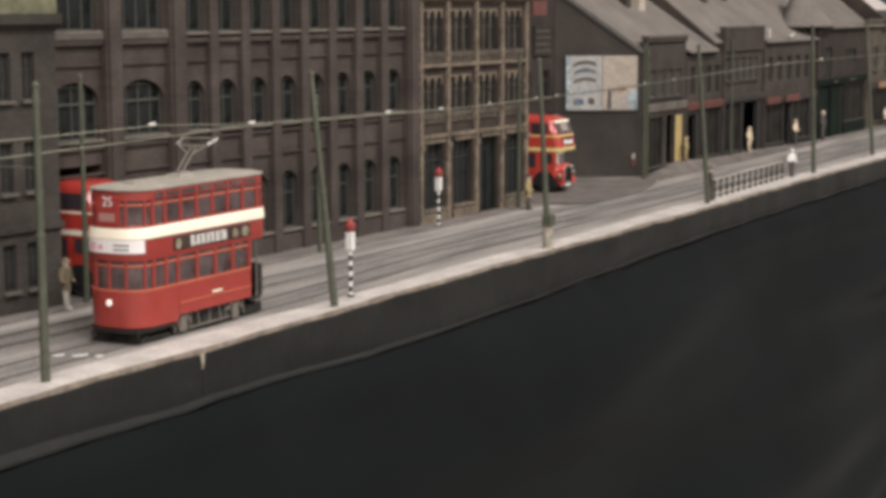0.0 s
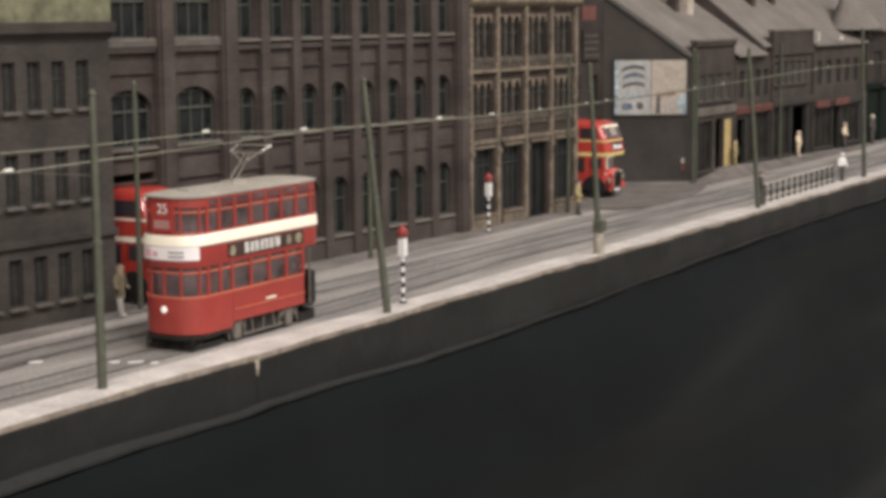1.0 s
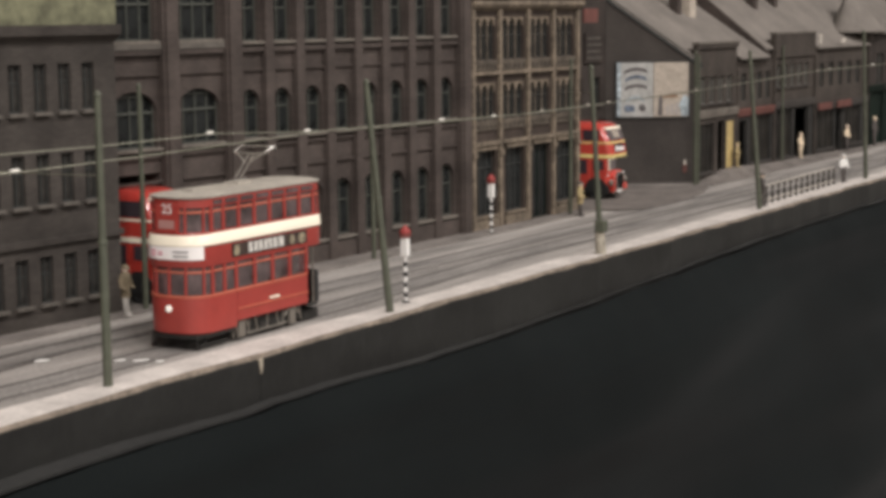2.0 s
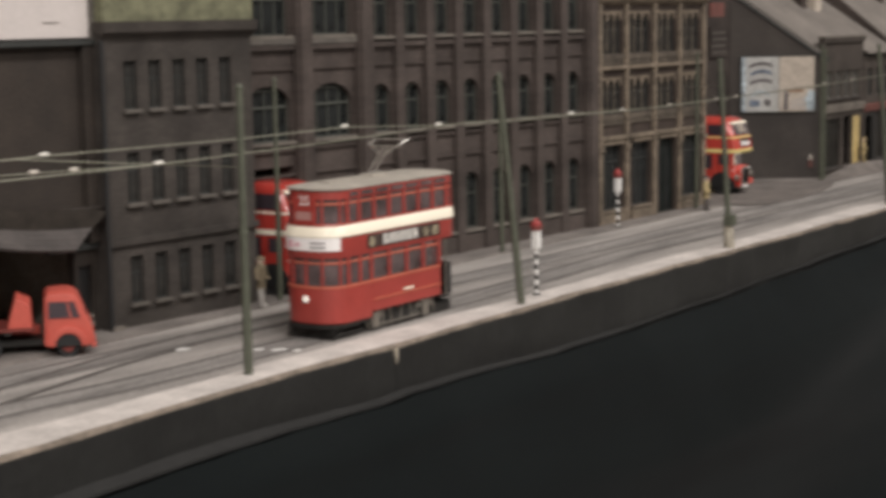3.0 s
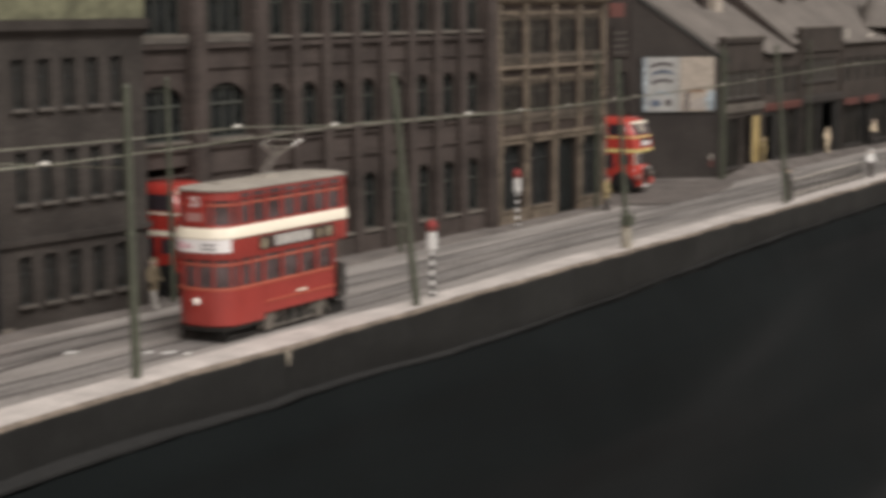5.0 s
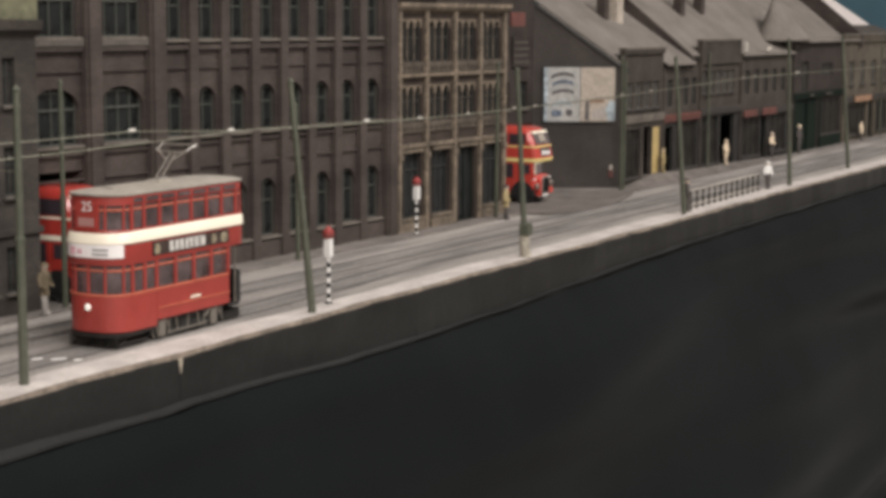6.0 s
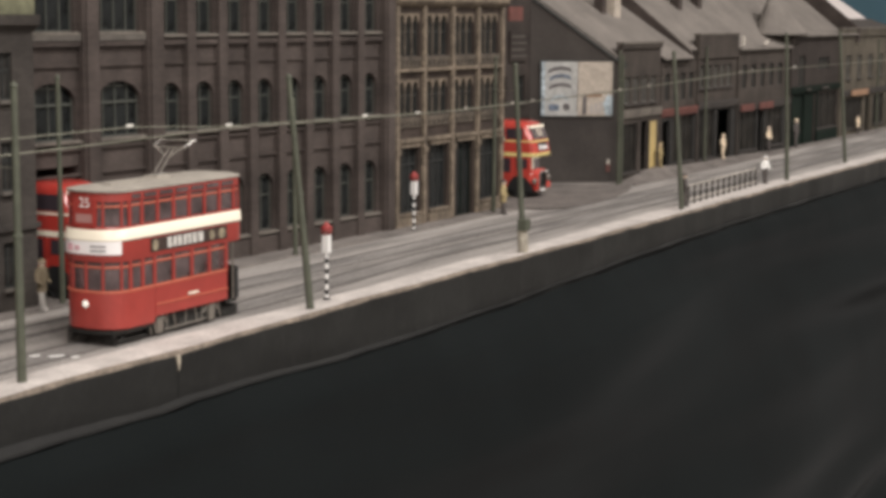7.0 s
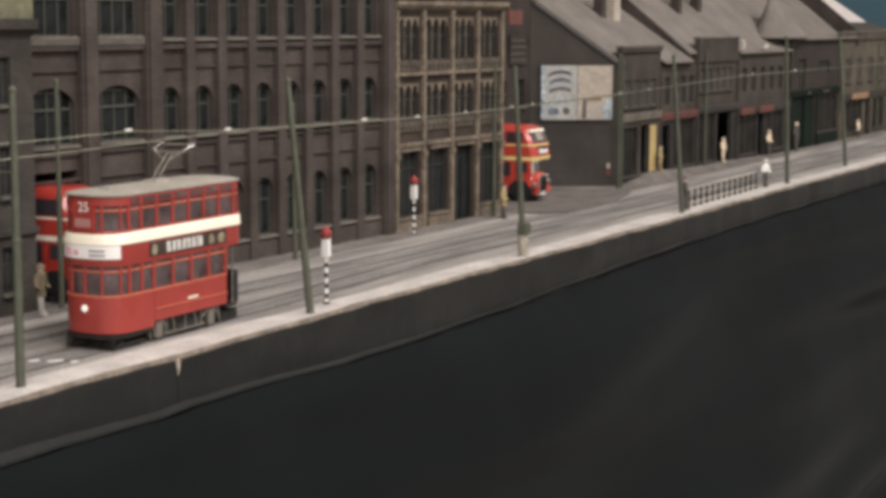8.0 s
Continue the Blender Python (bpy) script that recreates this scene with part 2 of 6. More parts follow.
M["shop_pane"] = material("murky_shop_glass", (0.020, 0.018, 0.015), 0.5, spec=0.2, grain=0.2, stain=0.5, stain_size=0.01)
M["brown_fig"] = material("brown_jacket_figure_paint", (0.17, 0.135, 0.085), 0.7, stain=0.35, stain_size=0.004)
M["pale_fig"] = material("pale_grey_trouser_paint", (0.36, 0.34, 0.31), 0.7, stain=0.3, stain_size=0.004)
M["iron_brown"] = material("brown_iron_paint", (0.045, 0.040, 0.034), 0.7, grain=0.2)
# darker copy for the canopy's upper half, shade put into the colour
M["skirt"] = material("shade_darkened_canopy_skirt", (0.026, 0.0215, 0.0175), 0.95, spec=0.2, grain=0.2, stain=0.3, stain_size=0.01)
# lorry red darkened for the bay's shade on the bed; front hubs share it
M["lorry_bed"] = material("darkened_lorry_red", (0.17, 0.032, 0.024), 0.7, grain=0.1, stain=0.2, stain_size=0.008)


# ---- mesh helpers ----
def box(bm, x0, x1, y0, y1, z0, z1):
    v = [bm.verts.new((x, y, z)) for x in (x0, x1) for y in (y0, y1) for z in (z0, z1)]
    for f in ((0, 1, 3, 2), (4, 6, 7, 5), (0, 4, 5, 1), (2, 3, 7, 6), (0, 2, 6, 4), (1, 5, 7, 3)):
        bm.faces.new([v[i] for i in f])
    return bm


def prism(bm, outline, a, b, axis="y"):
    """An outline of (u, v) points, drawn out from a to b along an axis. u, v: the two other axes in order."""
    def at(u, v, w):
        return {"x": (w, u, v), "y": (u, w, v), "z": (u, v, w)}[axis]
    n = len(outline)
    p, q = [bm.verts.new(at(u, v, a)) for u, v in outline], [bm.verts.new(at(u, v, b)) for u, v in outline]
    bm.faces.new(p), bm.faces.new(q[::-1])
    for i in range(n):
        bm.faces.new((p[i], q[i], q[(i + 1) % n], p[(i + 1) % n]))
    return bm


def rod(bm, p, q, r0, r1=None, n=10):
    """A round, tapered bar from p to q."""
    p, q, r1 = Vector(p), Vector(q), r0 if r1 is None else r1
    turn = (q - p).to_track_quat("Z", "Y").to_matrix()
    rings = []
    for c, r in ((p, r0), (q, r1)):
        rings.append([bm.verts.new(c + turn @ Vector((r * math.cos(k * math.tau / n), r * math.sin(k * math.tau / n), 0))) for k in range(n)])
    bm.faces.new(rings[0][::-1]), bm.faces.new(rings[1])
    for k in range(n):
        bm.faces.new((rings[0][k], rings[0][(k + 1) % n], rings[1][(k + 1) % n], rings[1][k]))
    return bm


def turned(bm, profile, x=0, y=0, n=16):
    """A turned body from (radius, z) pairs round an upright axis at x, y."""
    rings = [[bm.verts.new((x + r * math.cos(k * math.tau / n), y + r * math.sin(k * math.tau / n), z)) for k in range(n)] for r, z in profile]
    for a, b in zip(rings, rings[1:]):
        for k in range(n):
            bm.faces.new((a[k], a[(k + 1) % n], b[(k + 1) % n], b[k]))
    bm.faces.new(rings[0][::-1]), bm.faces.new(rings[-1])
    return bm


def loft(bm, rings, caps=True):
    """Skin closed rings of equally many points."""
    rows = [[bm.verts.new(p) for p in ring] for ring in rings]
    n = len(rows[0])
    for a, b in zip(rows, rows[1:]):
        for k in range(n):
            bm.faces.new((a[k], a[(k + 1) % n], b[(k + 1) % n], b[k]))
    if caps:
        bm.faces.new(rows[0][::-1]), bm.faces.new(rows[-1])
    return bm


def part(name, bm, mat, parent=None, label="", smooth=False, bevel=0.0):
    """Link a bmesh as one mesh object, under a thing or a part where one is given."""
    bmesh.ops.recalc_face_normals(bm, faces=bm.faces)
    if bevel:
        bmesh.ops.bevel(bm, geom=[e for e in bm.edges if e.calc_face_angle(0) > 0.6], offset=bevel, segments=2, profile=0.6, affect="EDGES", clamp_overlap=True)
    me = bpy.data.meshes.new(name)
    bm.to_mesh(me)
    bm.free()
    me.materials.append(M[mat] if isinstance(mat, str) else mat)
    if smooth:
        for f in me.polygons:
            f.use_smooth = True
        me.set_sharp_from_angle(angle=radians(38))
    ob = new(name, me)
    ob.parent = parent
    if label:
        tagged(ob, label)
    return ob


def thing(name, m, label, category, group="", kind=""):
    """An Empty at the base of a thing, which parents its parts."""
    ob = new(name)
    ob.empty_display_size = 0.01
    ob.matrix_world = m
    return tagged(ob, label, category, group, kind)


def B():
    return bmesh.new()


def wall(bm, x0, x1, z0, z1, y0, y1, holes):
    """A wall in one piece with rectangular holes (xa, xb, za, zb) that go through it."""
    xs = sorted({round(v, 6) for v in (x0, x1, *[h[0] for h in holes], *[h[1] for h in holes])})
    zs = sorted({round(v, 6) for v in (z0, z1, *[h[2] for h in holes], *[h[3] for h in holes])})
    verts = {}

    def at(i, k, y):
        if (i, k, y) not in verts:
            verts[i, k, y] = bm.verts.new((xs[i], y, zs[k]))
        return verts[i, k, y]

    def solid(i, k):
        if not (0 <= i < len(xs) - 1 and 0 <= k < len(zs) - 1):
            return False
        x, z = (xs[i] + xs[i + 1]) / 2, (zs[k] + zs[k + 1]) / 2
        return not any(h[0] < x < h[1] and h[2] < z < h[3] for h in holes)

    for i in range(len(xs) - 1):
        for k in range(len(zs) - 1):
            if not solid(i, k):
                continue
            for y in (y0, y1):
                bm.faces.new((at(i, k, y), at(i + 1, k, y), at(i + 1, k + 1, y), at(i, k + 1, y)))
            for di, dk, p, q in ((-1, 0, (i, k), (i, k + 1)), (1, 0, (i + 1, k), (i + 1, k + 1)), (0, -1, (i, k), (i + 1, k)), (0, 1, (i, k + 1), (i + 1, k + 1))):
                if not solid(i + di, k + dk):
                    bm.faces.new((at(*p, y0), at(*q, y0), at(*q, y1), at(*p, y1)))
    return bm


def arch_fill(bm, xa, xb, zs, zt, y0, y1, n=8):
    """The brickwork over an arched head that springs at zs and crowns at zt."""
    c, w, h = (xa + xb) / 2, (xb - xa) / 2, zt - zs
    for side in (-1, 1):
        arc = [(c + side * w * math.cos(k * math.pi / 2 / n), zs + h * math.sin(k * math.pi / 2 / n)) for k in range(n + 1)]
        prism(bm, arc + [(c + side * w, zt)], y0, y1)
    return bm


def text_mesh(body, size, mat, name, parent, m):
    """Flat lettering as a mesh, in the built-in font."""
    cu = bpy.data.curves.new(name, "FONT")
    cu.body, cu.size, cu.extrude, cu.align_x, cu.align_y = body, size, 0.00005, "CENTER", "CENTER"
    tmp = bpy.data.objects.new(name, cu)
    scene.collection.objects.link(tmp)
    dg = bpy.context.evaluated_depsgraph_get()
    me = bpy.data.meshes.new_from_object(tmp.evaluated_get(dg))
    bpy.data.objects.remove(tmp)
    me.materials.clear()
    me.materials.append(M[mat])
    ob = new(name, me)
    ob.parent = parent
    ob.matrix_basis = m
    return ob


# ---- the setting: hall, baseboard, street ----
def structure(name, bm, mat, label, category, smooth=False):
    return tagged(part(name, bm, mat, smooth=smooth), label, category, kind="structure")


structure("hall_floor", box(B(), -3.5, 4.5, -4.0, 2.2, -1.06, -1.0), "hall_floor", "dull grey-brown hall floor far below the layout", "floor")
structure("hall_ceiling", box(B(), -3.5, 4.5, -4.0, 2.2, 2.0, 2.06), "hall_ceiling", "plain off-white hall ceiling", "ceiling")
structure("wall_north", box(B(), -3.5, 4.5, 2.2, 2.26, -1.0, 2.0), "hall_wall", "plain pale hall wall behind the layout", "wall")
structure("wall_south", box(B(), -3.5, 4.5, -4.06, -4.0, -1.0, 2.0), "hall_wall", "plain pale hall wall", "wall")
structure("wall_west", box(B(), -3.56, -3.5, -4.0, 2.2, -1.0, 2.0), "hall_wall", "plain pale hall wall", "wall")
structure("wall_east", box(B(), 4.5, 4.56, -4.0, 2.2, -1.0, 2.0), "hall_wall", "plain pale hall wall", "wall")

EDGE = [(-0.9, -0.022), (-0.30, -0.021), (-0.167, -0.0183), (-0.117, -0.0174), (-0.085, -0.0166), (-0.055, -0.0142), (-0.030, -0.0128), (0.0, -0.0128), (0.078, -0.0138),
        (0.18, -0.0125), (0.30, -0.0110), (0.40, -0.0120), (0.65, -0.0130), (0.90, -0.0112), (1.10, -0.0130), (1.5, -0.012), (2.1, -0.012)]


def along(table, x):
    for (xa, ya), (xb, yb) in zip(table, table[1:]):
        if x <= xb:
            return ya + (yb - ya) * (x - xa) / (xb - xa)
    return table[-1][1]


def strip(bm, xs, front, back, z0, z1):
    """A slab between two lines y = front(x) and y = back(x)."""
    loft(bm, [[(x, front(x), z0), (x, back(x), z0), (x, back(x), z1), (x, front(x), z1)] for x in xs])
    return bm


def edge(x):
    return along(EDGE, x) + 0.0007 * math.sin(x * 61) + 0.0004 * math.sin(x * 173 + 1)


XS = [-0.9 + 0.02 * k for k in range(151)]
structure("ground", strip(B(), XS, lambda x: edge(x) + 0.0006, lambda x: 0.60, -0.012, 0.0), "road", "worn grey tarmac street on the layout baseboard", "road")


def kerb(x):
    return 0.0075 + 0.0010 * math.sin(x * 23) + 0.0005 * math.sin(x * 90)


structure("pavement", strip(B(), XS, edge, kerb, -0.004, 0.0006), "flags", "pale dusty paving along the front edge", "pavement")
structure("pavement_edge", strip(B(), XS, lambda x: edge(x) - 0.0002, lambda x: edge(x) + 0.0015 + 0.0006 * math.sin(x * 37) + 0.0003 * math.sin(x * 120), -0.003, 0.0010), "worn_edge", "scuffed tan wooden edge of the front pavement", "pavement")
structure("pavement_far", strip(B(), XS, lambda x: 0.0955 + 0.002 * math.sin(x * 7), lambda x: 0.40, 0.00005, 0.0011), "flags_far", "grey far pavement before the buildings", "pavement")



def shop_rise(x, y):
    """Height of the ramped pavement before the shops."""
    back = along([(0.820, 0.0012), (0.840, 0.0034), (0.870, 0.0074), (0.90, 0.0084), (0.96, 0.0056), (1.02, 0.0046), (1.12, 0.0038), (1.22, 0.0013)], x)
    return 0.0011 + (back - 0.0011) * min(1.0, max(0.0, (y - 0.0905) / 0.0115))


structure("pavement_shops", loft(B(), [[(x, 0.0900, 0.0003), (x, 0.1075, 0.0003), (x, 0.1075, shop_rise(x, 0.11)), (x, 0.1020, shop_rise(x, 0.102)), (x, 0.0905, 0.00115)] for x in [0.820 + 0.01 * k for k in range(41)]]), "side_setts", "dark worn paving that ramps up to the shop doors", "pavement")
structure("side_street", prism(B(), [(0.614, 0.1640), (0.614, 0.1100), (0.620, 0.0800), (0.640, 0.0690), (0.682, 0.0640), (0.720, 0.0680), (0.766, 0.0767), (0.797, 0.0860), (0.808, 0.1000), (0.7760, 0.1640)], 0.0007, 0.0016, "z"), "side_setts", "dark brown worn surface of the side street", "road")
structure("pavement_side_street", prism(B(), [(0.660, 0.1640), (0.660, 0.1500), (0.742, 0.1480), (0.760, 0.1420), (0.790, 0.1040), (0.8170, 0.1040), (0.7775, 0.1640)], 0.0012, 0.0022, "z"), "flags_far", "worn grey paving along the gable in the side street", "pavement")

TRACK_1 = [(-0.9, 0.0365), (-0.127, 0.0365), (-0.08, 0.0325), (-0.043, 0.0272), (0.0, 0.0256), (0.20, 0.0268), (0.29, 0.0320), (0.38, 0.0368), (0.65, 0.034), (1.0, 0.032), (2.1, 0.030)]
TRACK_2 = [(-0.9, 0.0735), (-0.1, 0.072), (0.1, 0.0685), (0.35, 0.0620), (0.65, 0.0585), (1.0, 0.058), (2.1, 0.056)]
for number, table in ((1, TRACK_1), (2, TRACK_2)):
    bed = thing("tram_track", pose(0, 0, 0), "pair of dark grooved tram rails set in the street", "tram track", kind="structure")
    part("track_bed", strip(B(), XS, lambda x: along(table, x) - 0.0105, lambda x: along(table, x) + 0.0105, 0.00004, 0.0004), "setts", bed, "darker worn setts between the rails")
    for s in (-0.00825, 0.00825):
        part("rail", strip(B(), XS, lambda x: along(table, x) + s - 0.0007, lambda x: along(table, x) + s + 0.0007, 0.0001, 0.0008), "rail", bed)
# a curve that joins the two tracks at the western end
bend = thing("track_crossover", pose(0, 0, 0), "dark curved rails that join both tracks", "tram track", kind="structure")
CURVE = [(-0.22, 0.036), (-0.16, 0.0385), (-0.11, 0.045), (-0.06, 0.055), (-0.01, 0.064), (0.05, 0.0695)]
for s in (-0.00825, 0.00825):
    part("rail", strip(B(), [-0.22 + 0.009 * k for k in range(31)], lambda x: along(CURVE, x) + s - 0.0006, lambda x: along(CURVE, x) + s + 0.0006, 0.0002, 0.0010), "rail", bend)


# fascia boards, joint, cloth hem and drape
def fascia_depth(x):
    return along([(-0.9, 0.0175), (-0.03, 0.0172), (0.0, 0.0182), (0.03, 0.0196), (0.0741, 0.0202), (0.0749, 0.0190), (0.15, 0.0210), (0.20, 0.0230), (0.30, 0.0240), (0.37, 0.0232), (0.46, 0.0210), (0.62, 0.0175), (0.90, 0.0170), (2.1, 0.017)], x)


for name, xa, xb in (("fascia_board", -0.9, 0.0742), ("fascia_board", 0.0746, 2.1)):
    n = int((xb - xa) / 0.02) + 2
    xs = [xa + (xb - xa) * k / (n - 1) for k in range(n)]
    bm = B()
    loft(bm, [[(x, edge(x) - 0.0012, -0.034), (x, edge(x) + 0.006, -0.034), (x, edge(x) + 0.006, -0.0045), (x, edge(x) - 0.0012, -0.0004 + 0.0003 * math.sin(x * 140))] for x in xs])
    tagged(part(name, bm, "fascia"), "dark grey painted board along the layout's front", "fascia board", kind="structure")
bm = B()
prism(bm, [(0.0731, -0.0008), (0.0755, -0.0006), (0.0751, -0.0040), (0.0745, -0.0068), (0.0740, -0.0042)], edge(0.0745) - 0.0018, edge(0.0745) - 0.0005)
tagged(part("chipped_joint", bm, "chip"), "pale chipped wood at the board joint", "board joint", kind="structure")


def hem_y(x):
    out = along([(-0.9, 0.0042), (0.05, 0.0040), (0.15, 0.0028), (0.30, 0.0020), (2.1, 0.0018)], x)
    return edge(x) - out + out * (0.25 * math.sin(x * 19) + 0.12 * math.sin(x * 47))


structure("cloth_hem", strip(B(), XS, lambda x: hem_y(x) - along([(-0.9, 0.0016), (0.0, 0.0014), (0.25, 0.0006), (2.1, 0.0004)], x), lambda x: edge(x) - 0.0012, 0, 0.0012), "hem", "dark grey hem of the drape, pinned under the fascia", "cloth hem")
hem = bpy.data.objects["cloth_hem"]
for v in hem.data.vertices:
    v.co.z -= fascia_depth(v.co.x) + (along([(-0.9, 0.0034), (-0.03, 0.0022), (0.08, 0.0012), (0.20, 0.0007), (2.1, 0.0005)], v.co.x) if v.co.y < edge(v.co.x) - 0.003 else 0.0)
bm = B()
rows = []
for j in range(110):
    d = 1.0 * (j / 109) ** 2.0
    row = []
    for i in range(240):
        x = -0.9 + 3.0 * i / 239
        hang = math.exp(-d / 0.02)
        sway = 0.030 * noise.noise((x * 0.7 + 4.0, d * 3.2 - x * 0.8, 0.0)) + 0.017 * noise.noise((x * 2.2 + 0.7, (d - 0.05 * x) * 24.0, 5.0))
        lip = 0.0030 * math.exp(-((d - 0.010) / 0.007) ** 2) + 0.026 * math.exp(-((d - 0.20 - 0.05 * (x - 0.6)) / 0.10) ** 2) * math.exp(-((x - 0.72) / 0.34) ** 2) + 0.0085 * math.exp(-((d - 0.050 + 0.055 * (x - 0.42)) / 0.020) ** 2) * math.exp(-((x - 0.44) / 0.14) ** 2) + 0.006 * math.exp(-((d - 0.095 + 0.03 * (x - 0.3)) / 0.022) ** 2) * math.exp(-((x - 0.40) / 0.24) ** 2)
        y = hem_y(x) * hang - 0.0165 * (1 - hang) - 0.0030 - lip - min(1, d / 0.03) * (sway + 0.020)
        row.append(bm.verts.new((x, y, -fascia_depth(x) - along([(-0.9, 0.0042), (-0.03, 0.0028), (0.08, 0.0017), (0.20, 0.0012), (2.1, 0.0011)], x) - d)))
    rows.append(row)
for a, b in zip(rows, rows[1:]):
    for i in range(239):
        bm.faces.new((a[i], a[i + 1], b[i + 1], b[i]))
drape = structure("drape", bm, "cloth", "black cloth drape hanging in soft folds below the layout", "drape", smooth=True)
solid = drape.modifiers.new("thickness", "SOLIDIFY")
solid.thickness = 0.0015
structure("backscene", box(B(), -0.9, 2.6, 0.56, 0.57, 0.0, 0.32), "backscene", "plain grey-blue backscene board behind the buildings", "backscene")


# ---- buildings ----
WINDOWS = {}


def window(parent, x, z0, w, h, style="sash", arch=0.0, sill=True, y=0.0025, frame_mat="frame", pane_mat="pane", sill_mat="sill"):
    """A window in an opening: frame with bars, pane behind it, sill below. Alike windows share meshes."""
    key = (round(w, 5), round(h, 5), style, arch, frame_mat, sill, sill_mat, pane_mat)
    if key not in WINDOWS:
        t, d, bars = 0.0007, 0.0012, []
        top = h - arch * 0.2
        bm = B()
        outer = [(-w / 2, 0), (w / 2, 0), (w / 2, top), (-w / 2, top)]
        inner = [(-w / 2 + t, t), (w / 2 - t, t), (w / 2 - t, top - t), (-w / 2 + t, top - t)]
        loft(bm, [[(u[0], 0, u[1]), (v[0], 0, v[1]), (v[0], d, v[1]), (u[0], d, u[1])] for u, v in zip(outer + outer[:1], inner + inner[:1])], False)
        if style == "sash":
            bars = [(-t / 2, t / 2, 0.0001, t, h - t), (-w / 2 + t, w / 2 - t, 0.0002, h * 0.60, h * 0.60 + t * 1.2)]
        elif style == "wide":
            bars = [(k * w - t / 2, k * w + t / 2, 0.0001, t, h - t) for k in (-0.27, 0.0, 0.27)] + [(-w / 2 + t, w / 2 - t, -0.0003, h * 0.60, h * 0.60 + t * 1.6)]
        elif style == "lancet":
            bars = [(-w / 2 + t, w / 2 - t, 0.0002, h * 0.55, h * 0.55 + t)]
        elif style == "shop":
            bars = [(k * w - t / 2, k * w + t / 2, 0.0001, t, h - t) for k in (-0.17, 0.17)] + [(-w / 2 + t, w / 2 - t, -0.0002, h * 0.72, h * 0.72 + t * 1.2)]
        elif style == "cross":
            bars = [(-t / 2, t / 2, 0.0001, t, h - t)]
        f = part("window", bm, frame_mat)
        f.parent = parent
        p = part("pane", box(B(), -w / 2, w / 2, d * 0.7, d * 0.7 + 0.0004, 0, h), pane_mat, f)
        kids = [("pane", p.data)]
        for xa, xb, ya, za, zb in bars:
            kids.append(("glazing_bar", part("glazing_bar", box(B(), xa, xb, ya, d * 0.95, za, zb), frame_mat, f).data))
        if sill:
            kids.append(("sill", part("sill", box(B(), -w / 2 - 0.0012, w / 2 + 0.0012, -y - 0.0022, 0.0, -0.0016, -0.0001), sill_mat, f, bevel=0.0002).data))
        WINDOWS[key] = f.data, kids
        f.location = (x, y, z0)
        return f
    fd, kids = WINDOWS[key]
    f = new("window", fd)
    f.parent, f.location = parent, (x, y, z0)
    for name, data in kids:
        new(name, data).parent = f
    return f


